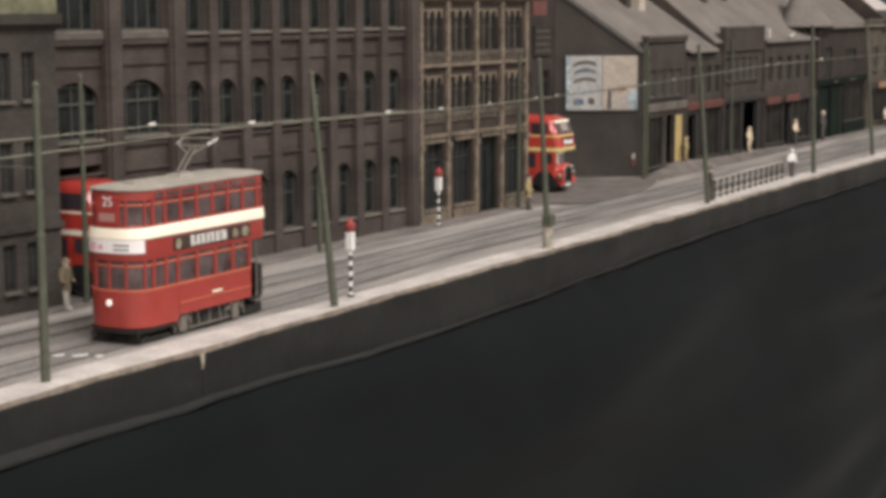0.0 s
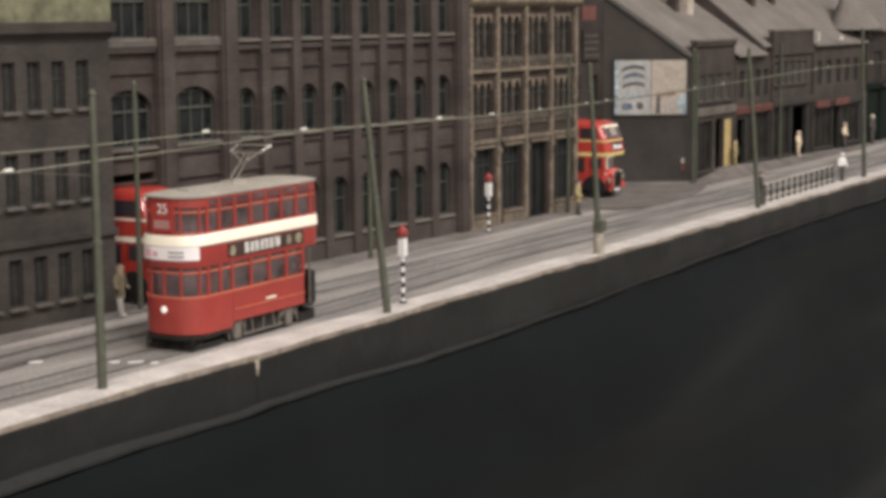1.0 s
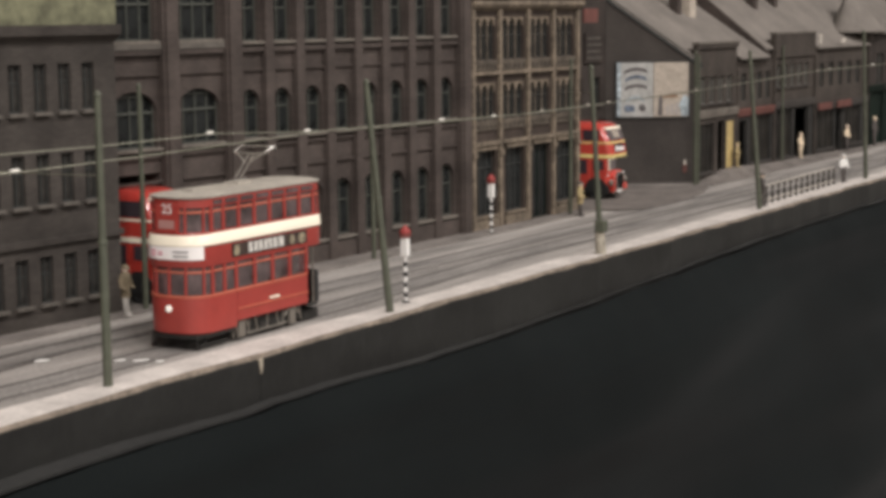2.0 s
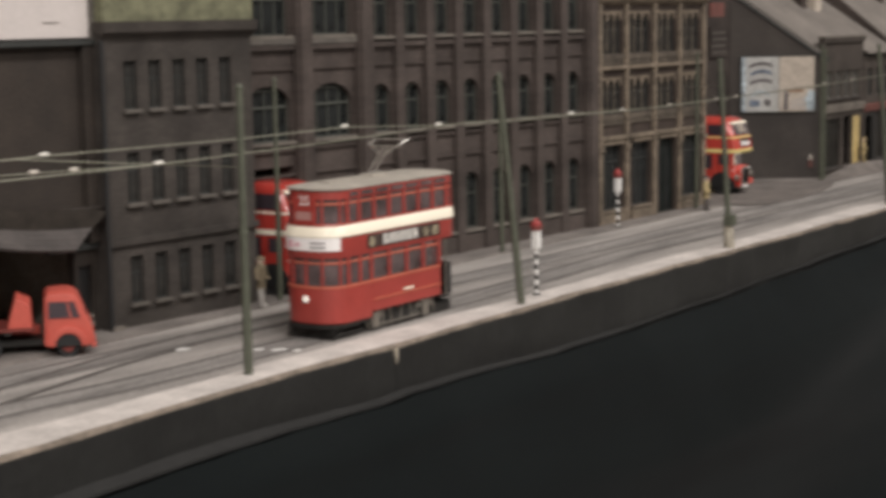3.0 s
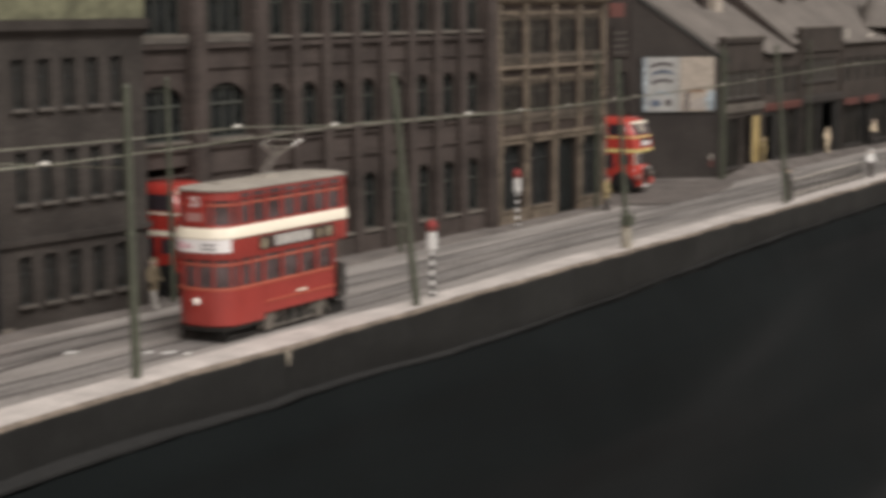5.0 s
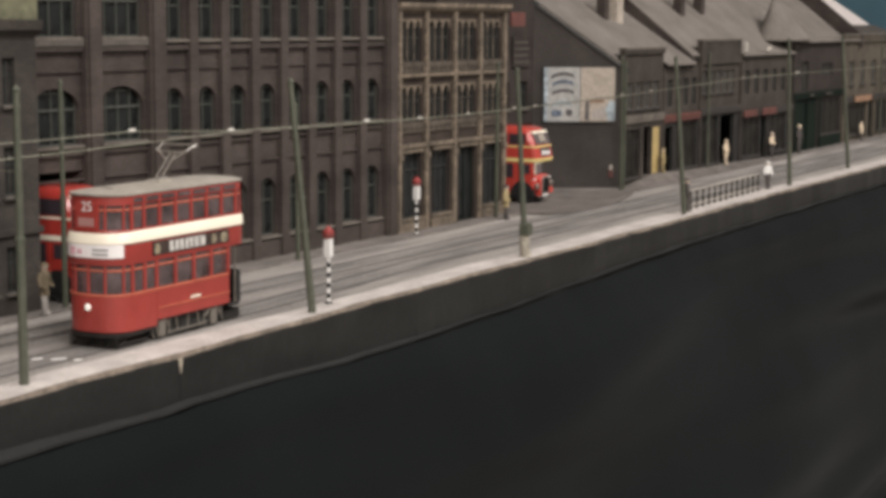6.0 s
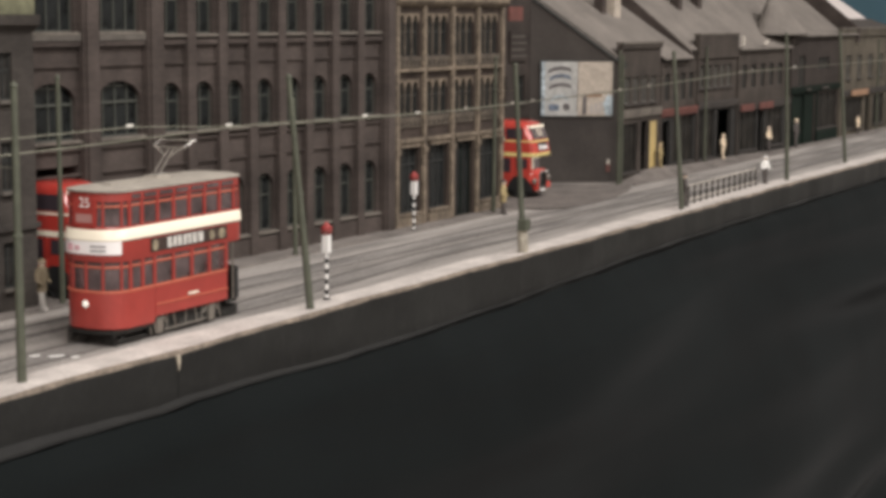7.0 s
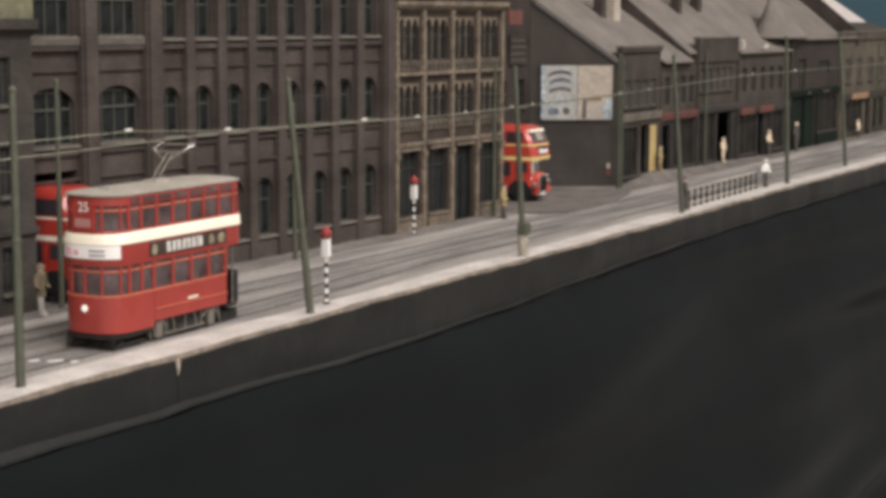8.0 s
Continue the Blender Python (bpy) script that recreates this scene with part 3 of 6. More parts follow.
def brick_warehouse():
    h = thing("brick_warehouse", pose(0.4, 0.1149, 0, 0, 0, -2.47), "tall sooty brown brick warehouse with rows of arched windows", "building")
    x0, x1, top = -0.2545, 0.0655, 0.172
    holes, arches = [], []
    narrow = [0.2549 - 0.4 + 0.0268 * k for k in range(8)]
    for x in narrow:
        for z0, z1, arch in ((0.0135, 0.0458, 0.0084), (0.0735, 0.0988, 0.0084), (0.1240, 0.152, 0.0)):
            holes.append((x - 0.0085, x + 0.0085, z0, z1))
            window(h, x, z0, 0.0170, z1 - z0, "sash", arch, y=0.0034)
            if arch:
                arches.append((x - 0.0085, x + 0.0085, z1 - arch, z1))
    for x, rows in ((0.2142 - 0.4, ((0.0165, 0.0488, 0.0105), (0.0735, 0.1010, 0.0105), (0.1255, 0.154, 0.0))), (0.1664 - 0.4, ((0.0735, 0.1010, 0.0105), (0.1255, 0.154, 0.0)))):
        for z0, z1, arch in rows:
            holes.append((x - 0.0166, x + 0.0166, z0, z1))
            window(h, x, z0, 0.0332, z1 - z0, "wide", arch, y=0.0034)
            if arch:
                arches.append((x - 0.0166, x + 0.0166, z1 - arch, z1))
    gate = (0.1490 - 0.4, 0.1838 - 0.4, 0.0, 0.0610)
    holes.append(gate)
    bm = B()
    wall(bm, x0, x1, 0, top, 0.0008, 0.0064, holes)
    part("wall", bm, "brick", h)
    for a in arches:
        part("arch_head", arch_fill(B(), *a, 0.0009, 0.0033), "brick", h)
    part("side_wall", box(B(), x0, x0 + 0.004, 0.0065, 0.16, 0, top), "brick", h)
    part("side_wall", box(B(), x1 - 0.004, x1, 0.0065, 0.16, 0, top), "brick", h)
    part("back_wall", box(B(), x0, x1, 0.16, 0.164, 0, top), "brick", h)
    part("gate_lining", box(B(), gate[1], gate[1] + 0.003, 0.0065, 0.14, 0, gate[3] + 0.004), "brick", h)
    part("gate_lining", box(B(), x0 + 0.004, gate[1] + 0.003, 0.14, 0.144, 0, gate[3]), "brick", h)
    part("gate_lining", box(B(), x0 + 0.004, gate[1] + 0.003, 0.0065, 0.144, gate[3] + 0.004, gate[3] + 0.008), "brick", h)
    part("roof", box(B(), x0 + 0.004, x1 - 0.004, 0.0066, 0.16, top - 0.006, top - 0.002), "slate", h)
    # black sheet that stands in for unlit rooms behind the panes
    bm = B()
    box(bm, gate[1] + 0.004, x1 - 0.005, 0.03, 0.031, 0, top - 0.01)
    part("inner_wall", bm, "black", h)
    # pilasters: wide double piers by the big bays, slim ones between the narrow windows
    spans = [(xa - 0.4, xb - 0.4, 0.0030) for xa, xb in ((0.1456, 0.1500), (0.1845, 0.1965), (0.2322, 0.2452))]
    spans += [(x + 0.0098, x + 0.0168, 0.0026) for x in narrow[:-1]] + [(0.4538 - 0.4, 0.4655 - 0.4, 0.0036)]
    for xa, xb, out in spans:
        bm = B()
        box(bm, xa, xb, -out, 0.0007, 0, top)
        if xb - xa > 0.01:
            box(bm, xa + 0.0018, xb - 0.0018, -out - 0.0012, -out + 0.0001, 0, top)
        part("pilaster", bm, "brick", h, bevel=0.0002)
    # bands between floors, in lengths that stop at the pilasters
    edges = sorted(spans)
    for (_, xa, _), (xb, _, _) in zip(edges, edges[1:]):
        wide = xb - xa > 0.025
        for z, t, out, mat in ((0.1185, 0.0024, 0.0016, "brick"), (0.1212, 0.0030, 0.0021, "sill_dark"), (0.1085, 0.0011, 0.0006, "brick"), (0.0685, 0.0011, 0.0010, "brick"), (0.0562, 0.0010, 0.0009, "brick")):
            if mat == "sill_dark" and not wide:
                continue
            part("string_course", box(B(), xa + 0.0001, xb - 0.0001, -out, 0.0007, z, z + t), mat, h)
        if xa > gate[1] - 0.002:
            part("plinth", box(B(), xa + 0.0001, xb - 0.0001, -0.0014, 0.0007, 0, 0.0105), "brick", h)
    return h


def grey_warehouse():
    h = thing("grey_warehouse", pose(0.0395, 0.1112, 0, 0, 0, -3.4), "three-storey grey brick warehouse with small sash windows", "building")
    w, top = 0.0918, 0.1288
    holes = []
    for k in range(5):
        x = 0.0165 + 0.0145 * k
        for z0, z1 in ((0.0115, 0.0322), (0.0553, 0.0774), (0.0960, 0.1170)):
            holes.append((x - 0.0039, x + 0.0039, z0, z1))
            window(h, x, z0, 0.0078, z1 - z0, "sash", 0.0, y=0.0016, frame_mat="frame_dark", pane_mat="pane_dull", sill_mat="sill_dark")
    bm = B()
    wall(bm, 0, w, 0, top, 0, 0.0045, holes)
    part("wall", bm, "brick_grey", h)
    part("side_wall", box(B(), 0, 0.004, 0.0045, 0.12, 0, top), "brick_grey", h)
    part("side_wall", box(B(), w - 0.004, w, 0.0045, 0.12, 0, top), "brick_grey", h)
    part("back_wall", box(B(), 0, w, 0.12, 0.124, 0, top), "brick_grey", h)
    # black sheet in place of the unlit floors inside
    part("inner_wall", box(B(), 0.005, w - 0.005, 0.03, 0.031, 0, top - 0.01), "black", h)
    part("string_course", box(B(), -0.001, w + 0.001, -0.0018, -0.0001, 0.0372, 0.0402), "brick_grey", h, bevel=0.0003)
    part("cornice", prism(B(), [(-0.0001, 0.1262), (-0.0012, 0.1275), (-0.0034, 0.1292), (-0.0040, 0.1337), (0.010, 0.1337), (0.010, 0.1289), (-0.0001, 0.1289)], -0.001, w + 0.001, "x"), "brick_grey", h)
    part("parapet", box(B(), 0.0005, w, -0.0016, 0.004, 0.1338, 0.160), "moss", h, "mossy green and cream weathered parapet board")
    part("coping", box(B(), 0, w, -0.0022, 0.0046, 0.1601, 0.1625), "sill", h)
    part("roof", box(B(), 0.0045, w - 0.0045, 0.0050, 0.1195, 0.1230, 0.1255), "slate", h)
    part("downpipe", rod(B(), (-0.0006, -0.0015, 0.001), (-0.0006, -0.0015, 0.126), 0.0011), "black", h)
    part("doorstep", box(B(), -0.001, 0.006, -0.003, -0.0001, 0.0011, 0.0028), "sill", h)
    return h


def white_roof_shed():
    h = thing("goods_shed", pose(0, 0, 0), "dark boarded goods shed with a cream roof and canopy", "building")
    part("front_wall", box(B(), -0.0345, 0.0405, 0.1185, 0.1225, 0.0530, 0.1275), "planks", h)
    part("door_lintel", box(B(), 0.0265, 0.0405, 0.1185, 0.1225, 0.0300, 0.0530), "planks", h)
    for xa, xb, zb in ((-0.0345, -0.0335, 0.0530), (0.0265, 0.0285, 0.0300), (0.0365, 0.0405, 0.0300)):
        part("door_pier", box(B(), xa, xb, 0.1185, 0.1225, 0, zb), "planks", h)
    for xa, xb, ya, yb, za, zb in ((-0.0345, -0.0335, 0.1230, 0.1799, 0, 0.056), (0.0375, 0.0385, 0.1230, 0.1799, 0, 0.056), (-0.0345, 0.0385, 0.180, 0.1812, 0, 0.056), (-0.0345, 0.0385, 0.1230, 0.1812, 0.0561, 0.0575)):
        part("bay_lining", box(B(), xa, xb, ya, yb, za, zb), "bay_dark", h, "dim boarded inside of the loading bay")
    # panel made black to imitate the shaded doorway
    part("door", box(B(), 0.0286, 0.0364, 0.1205, 0.1215, 0.0012, 0.0299), "black", h)
    part("upper_board", box(B(), -0.0340, 0.0370, 0.1150, 0.1180, 0.1273, 0.1680), "white_roof", h, "cream painted upper boarding", bevel=0.0003)
    part("board_mark", box(B(), 0.0110, 0.0200, 0.1147, 0.1149, 0.1335, 0.1340), "sill", h)
    part("roof", box(B(), -0.0345, 0.0405, 0.1185, 0.2150, 0.1640, 0.1670), "slate", h)
    # added filler that narrows the shaded gap beside the grey warehouse
    part("corner_pier", box(B(), 0.0332, 0.0390, 0.1150, 0.1184, 0.0400, 0.1240), "planks", h)
    part("gutter", prism(B(), [(0.1140, 0.1266), (0.1140, 0.1243), (0.1180, 0.1243), (0.1180, 0.1266)], -0.0345, 0.0400, "x"), "frame_dark", h)
    part("corner_board", box(B(), 0.0371, 0.0405, 0.1146, 0.1184, 0.1240, 0.1680), "sill_dark", h)
    # canopy over the bay: an upper skirt coloured dark for its shade and a flatter, sagging lower flap of long boards,
    # cut back at the eastern end
    n = 10
    def rear(u):
        return Vector((-0.0345 + 0.0755 * u, 0.1105, 0.0612 - 0.0074 * u))
    def bend(u):
        return Vector((-0.0365 + 0.0640 * u, 0.1078, 0.0545 - 0.0068 * u - 0.0012 * math.sin(math.pi * u)))
    def lip(u):
        return Vector((-0.0400 + 0.0510 * u, 0.1008, 0.0482 - 0.0078 * u - 0.0010 * math.sin(math.pi * u)))
    def plank(p, q, mat, label=""):
        back, down = Vector((0, 0.0006, -0.0003)), Vector((0, 0.0002, -0.0007))
        rows = [(p(k / n), q(k / n)) for k in range(n + 1)]
        part("canopy_board", loft(B(), [[a, b, b + back + down, a + back + down] for a, b in rows]), mat, h, label)
    plank(rear, bend, "skirt", "upper skirt of the canopy, darkened in colour for its shade")
    for j in range(4):
        plank(lambda u: bend(u).lerp(lip(u), j / 4 + 0.003), lambda u: bend(u).lerp(lip(u), (j + 1) / 4 - 0.006), "canopy")
    part("canopy_top", box(B(), -0.0345, 0.0390, 0.1112, 0.1184, 0.0550, 0.0556), "planks", h)
    part("lintel_beam", box(B(), 0.0100, 0.0400, 0.1165, 0.1183, 0.0372, 0.0400), "frame_dark", h)
    return h


def corner_tower():
    h = thing("dark_end_building", pose(-0.0337, 0.1122, 0, 0, 0, -21), "plain dark brown end building beside the goods shed", "building")
    bm = B()
    box(bm, -0.30, 0.0, 0, 0.10, 0, 0.175)
    part("wall", bm, "planks", h)
    part("plinth", box(B(), -0.30, 0.0008, -0.0012, -0.0001, 0.0011, 0.0110), "planks", h, bevel=0.0003)
    for k in range(14):
        part("cover_strip", box(B(), -0.29 + 0.0212 * k, -0.2885 + 0.0212 * k, -0.0007, -0.0001, 0.0111, 0.175), "planks", h)
    return h


def stone_offices():
    h = thing("stone_offices", pose(0.4662, 0.1105, 0, 0, 0, -1.1), "brown office block with buff stone piers and lancet windows", "building")
    w, top = 0.1460, 0.1445
    piers = [0.0022, 0.0359, 0.0728, 0.1079, 0.1427]
    holes = []
    bays = list(zip(piers, piers[1:]))
    for a, b in bays:
        for z0, z1 in ((0.0700, 0.0935), (0.1080, 0.1350)):
            holes.append((a + 0.0042, b - 0.0042, z0, z1))
            window(h, (a + b) / 2, z0, b - a - 0.0084, z1 - z0, "lancet", sill=False, y=0.0020, frame_mat="frame_dark")
    ground = [(0.0064, 0.0310, 0.0095), (0.0448, 0.0685, 0.0095), (0.0800, 0.1035, 0.0012), (0.1140, 0.1385, 0.0095)]
    for i, (a, b, z0) in enumerate(ground):
        holes.append((a, b, z0, 0.0510))
        window(h, (a + b) / 2, z0, b - a, 0.0510 - z0, "cross" if i == 2 else "shop", sill=i != 2, y=0.0022, frame_mat="shop_green" if i == 2 else "frame_dark", sill_mat="stone")
    bm = B()
    wall(bm, 0, w, 0, top, 0, 0.0040, holes)
    part("wall", bm, "brick_red", h)
    part("side_wall", box(B(), 0, 0.004, 0.0040, 0.12, 0, top), "brick_red", h)
    part("side_wall", box(B(), w - 0.004, w, 0.0040, 0.12, 0, top), "brick_red", h)
    part("back_wall", box(B(), 0, w, 0.12, 0.124, 0, top), "brick_red", h)
    part("roof", box(B(), 0.0045, w - 0.0045, 0.0065, 0.1195, top - 0.004, top - 0.0015), "slate", h)
    # office interior shade, put in as a black sheet
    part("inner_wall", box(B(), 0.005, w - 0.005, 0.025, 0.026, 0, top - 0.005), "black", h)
    for x in piers:
        part("pier", box(B(), x - 0.0018, x + 0.0018, -0.0024, -0.0001, 0.0011, top), "stone", h, bevel=0.0004)
        part("capital", box(B(), x - 0.0026, x + 0.0026, -0.0032, -0.0025, 0.0470, 0.0505), "stone", h, bevel=0.0003)
    for a, b in bays:
        xa, xb = a + 0.0019, b - 0.0019
        part("string_course", box(B(), xa, xb, -0.0030, -0.0001, 0.0540, 0.0566), "stone", h, bevel=0.0005)
        part("string_course", box(B(), xa, xb, -0.0030, -0.0001, 0.0984, 0.1008), "stone", h, bevel=0.0005)
        for z0, z1 in ((0.0700, 0.0935), (0.1080, 0.1350)):
            bm, n, x0, x1 = B(), 3, a + 0.0042, b - 0.0042
            for k in range(n):
                xl, xr = x0 + (x1 - x0) * k / n, x0 + (x1 - x0) * (k + 1) / n
                c, q = (xl + xr) / 2, (xr - xl) / 2 - 0.0009
                prism(bm, [(xl, z1 - 0.0058), (c - q, z1 - 0.0058), (c - q * 0.80, z1 - 0.0030), (c - q * 0.30, z1 - 0.0014), (c, z1 - 0.0008), (c + q * 0.30, z1 - 0.0014), (c + q * 0.80, z1 - 0.0030), (c + q, z1 - 0.0058), (xr, z1 - 0.0058), (xr, z1), (xl, z1)], 0.0002, 0.0014)
                if k:
                    part("mullion", box(B(), xl - 0.0005, xl + 0.0005, 0.0003, 0.0016, z0, z1 - 0.0059), "stone_dark", h)
            part("tracery", bm, "stone", h, "weathered stone tracery with pointed heads")
            part("sill", box(B(), x0 - 0.0008, x1 + 0.0008, -0.0016, -0.0001, z0 - 0.0018, z0 - 0.0004), "stone_dark", h)
            pierced = [(x0 + (x1 - x0) * (k + 0.22) / 5, x0 + (x1 - x0) * (k + 0.78) / 5, z0 - 0.0056, z0 - 0.0030) for k in range(5)]
            bm = B()
            wall(bm, x0, x1, z0 - 0.0064, z0 - 0.0019, -0.0013, -0.0003, pierced)
            part("pierced_panel", bm, "stone_dark", h, "sooty pierced stone panel below the window")
            # black backing stands in for shade in the pierced holes
            part("panel_back", box(B(), x0 + 0.0002, x1 - 0.0002, -0.0002, -0.00005, z0 - 0.0062, z0 - 0.0021), "black", h)
    for a, b, z0 in ground:
        part("lintel", box(B(), a - 0.001, b + 0.001, -0.0019, -0.0001, 0.0511, 0.0535), "stone", h)
        if z0 > 0.005:
            part("stall_riser", box(B(), a - 0.0022, b + 0.0022, -0.0020, -0.0001, 0.0011, 0.0070), "stone", h, bevel=0.0003)
    part("cornice", prism(B(), [(-0.0001, 0.1385), (-0.0035, 0.1405), (-0.0050, 0.1425), (-0.0050, 0.1450), (0.006, 0.1450), (0.006, 0.1447), (-0.0001, 0.1447)], -0.001, w + 0.001, "x"), "stone", h)
    s = part("hanging_sign", box(B(), w + 0.0022, w + 0.0225, -0.0040, -0.0022, 0.1300, 0.1398), "sign_red", h, "small faded red sign that hangs beyond the corner", bevel=0.0003)
    part("bracket", rod(B(), (w - 0.001, -0.0031, 0.1402), (w + 0.0215, -0.0031, 0.1402), 0.0005), "black", s)
    return h


def dark_corner_block():
    """The dark brick block that closes the side street behind the offices."""
    h = thing("corner_block", pose(0.6180, 0.1650, 0), "dark brick block closing the short side street, shade in its colour", "building")
    w, top = 0.1590, 0.175
    holes = [(a, a + 0.0125, z0, z1) for a in (0.1040, 0.1365) for z0, z1 in ((0.0240, 0.0460), (0.0660, 0.0870))]
    bm = B()
    wall(bm, 0, w, 0, top, 0, 0.0040, holes)
    part("wall", bm, "brick_darkened", h)
    for xa in (0, w - 0.004):
        part("side_wall", box(B(), xa, xa + 0.004, 0.0041, 0.0440, 0, top), "brick_darkened", h)
    part("back_wall", box(B(), 0.0, w, 0.0441, 0.0480, 0, top), "brick_darkened", h)
    for a, b, z0, z1 in holes:
        window(h, (a + b) / 2, z0, b - a, z1 - z0, "sash", 0.0, y=0.0018, frame_mat="frame_dark", sill_mat="sill_dark")
    # unlit inside of the block, imitated with a black sheet
    part("inner_wall", box(B(), 0.005, w - 0.005, 0.03, 0.031, 0, top - 0.01), "black", h)
    part("roof", box(B(), 0.0045, w - 0.0045, 0.0045, 0.0435, top - 0.005, top - 0.0025), "slate", h)
    part("string_course", box(B(), 0.0, w - 0.002, -0.0014, -0.0001, 0.0540, 0.0562), "brick_darkened", h)
    part("plinth", box(B(), 0.0, w - 0.002, -0.0012, -0.0001, 0.0023, 0.0120), "brick_darkened", h)
    b = part("sign_board", box(B(), 0.1195, 0.1490, -0.0020, -0.0004, 0.0985, 0.1215), "brick_darkened", h, "dark board with pale lines of writing", bevel=0.0002)
    for k in range(4):
        part("writing_bar", box(B(), 0.1215, 0.1465 - 0.003 * (k % 2), -0.0024, -0.0021, 0.1015 + 0.0050 * k, 0.1029 + 0.0050 * k), "sill_dark", b)
    return h


def shop(x0, x1, y0, top, wall_mat, label, upper, ground, ledge=0.0560, ledge_mat="render", parapet=None, turn=0.0, depth=0.10, signs=(), sign_mat="sign_red", frame_mat="frame_pale", sills=True, front_mat=None):
    """A small shop: upper windows (x, width, z0, z1, style), ground openings (x0, x1, z0, z1, kind)."""
    h = thing("shop", pose(x0, y0, 0, 0, 0, turn), label, "shop", "row of small shops")
    w = x1 - x0
    holes = [(x - ww / 2, x + ww / 2, z0, z1) for x, ww, z0, z1, _ in upper] + [(a, b, z0, z1) for a, b, z0, z1, _ in ground]
    bm = B()
    if front_mat:
        split = ledge - 0.0051
        wall(bm, 0, w, split, top, 0, 0.0035, holes[:len(upper)])
        lower = B()
        wall(lower, 0, w, 0, split - 0.00005, 0, 0.0035, holes[len(upper):])
        part("front_wall", lower, front_mat, h, "blackened shopfront below the sign")
    else:
        wall(bm, 0, w, 0, top, 0, 0.0035, holes)
    part("wall", bm, wall_mat, h)
    for x, ww, z0, z1, style in upper:
        window(h, x, z0, ww, z1 - z0, style, sill=sills, y=0.0014, frame_mat=frame_mat, pane_mat="pane_dull", sill_mat="render_dark")
    for a, b, z0, z1, kind in ground:
        if kind == "glass":
            window(h, (a + b) / 2, z0, b - a, z1 - z0, "shop", y=0.0016, frame_mat="shop_black", pane_mat="shop_pane", sill_mat="render_dark")
        elif kind == "green":
            part("shop_front", box(B(), a, b, 0.0012, 0.0030, z0, z1), "shop_green", h)
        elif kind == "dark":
            # open doorway: its shade is a black sheet set back in the hole
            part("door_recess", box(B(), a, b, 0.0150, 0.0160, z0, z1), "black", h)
        else:
            part("door", box(B(), a + 0.0003, b - 0.0003, 0.0004, 0.0016, z0, z1 - 0.0003), kind, h, bevel=0.0002)
    part("fascia_sign", prism(B(), [(-0.0001, ledge - 0.0050), (-0.0018, ledge - 0.0050), (-0.0030, ledge), (-0.0030, ledge + 0.0014), (-0.0001, ledge + 0.0014)], 0.0004, w - 0.0004, "x"), ledge_mat, h)
    for a, b in signs:
        part("sign_board", box(B(), a, b, -0.0042, -0.0031, ledge - 0.0052, ledge + 0.0012), sign_mat, h)
    if parapet:
        part("parapet", box(B(), 0.0005, w - 0.0005, -0.0020, 0.0030, top + 0.0001, parapet), wall_mat, h)
        part("coping", box(B(), 0, w, -0.0028, 0.0036, parapet + 0.0001, parapet + 0.0018), "sill", h)
    part("side_pilaster", box(B(), 0, 0.0030, -0.0016, -0.0001, 0.0011, top), wall_mat, h)
    # black sheet closes the shop in place of a shaded room
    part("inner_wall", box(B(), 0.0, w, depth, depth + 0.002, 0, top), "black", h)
    return h


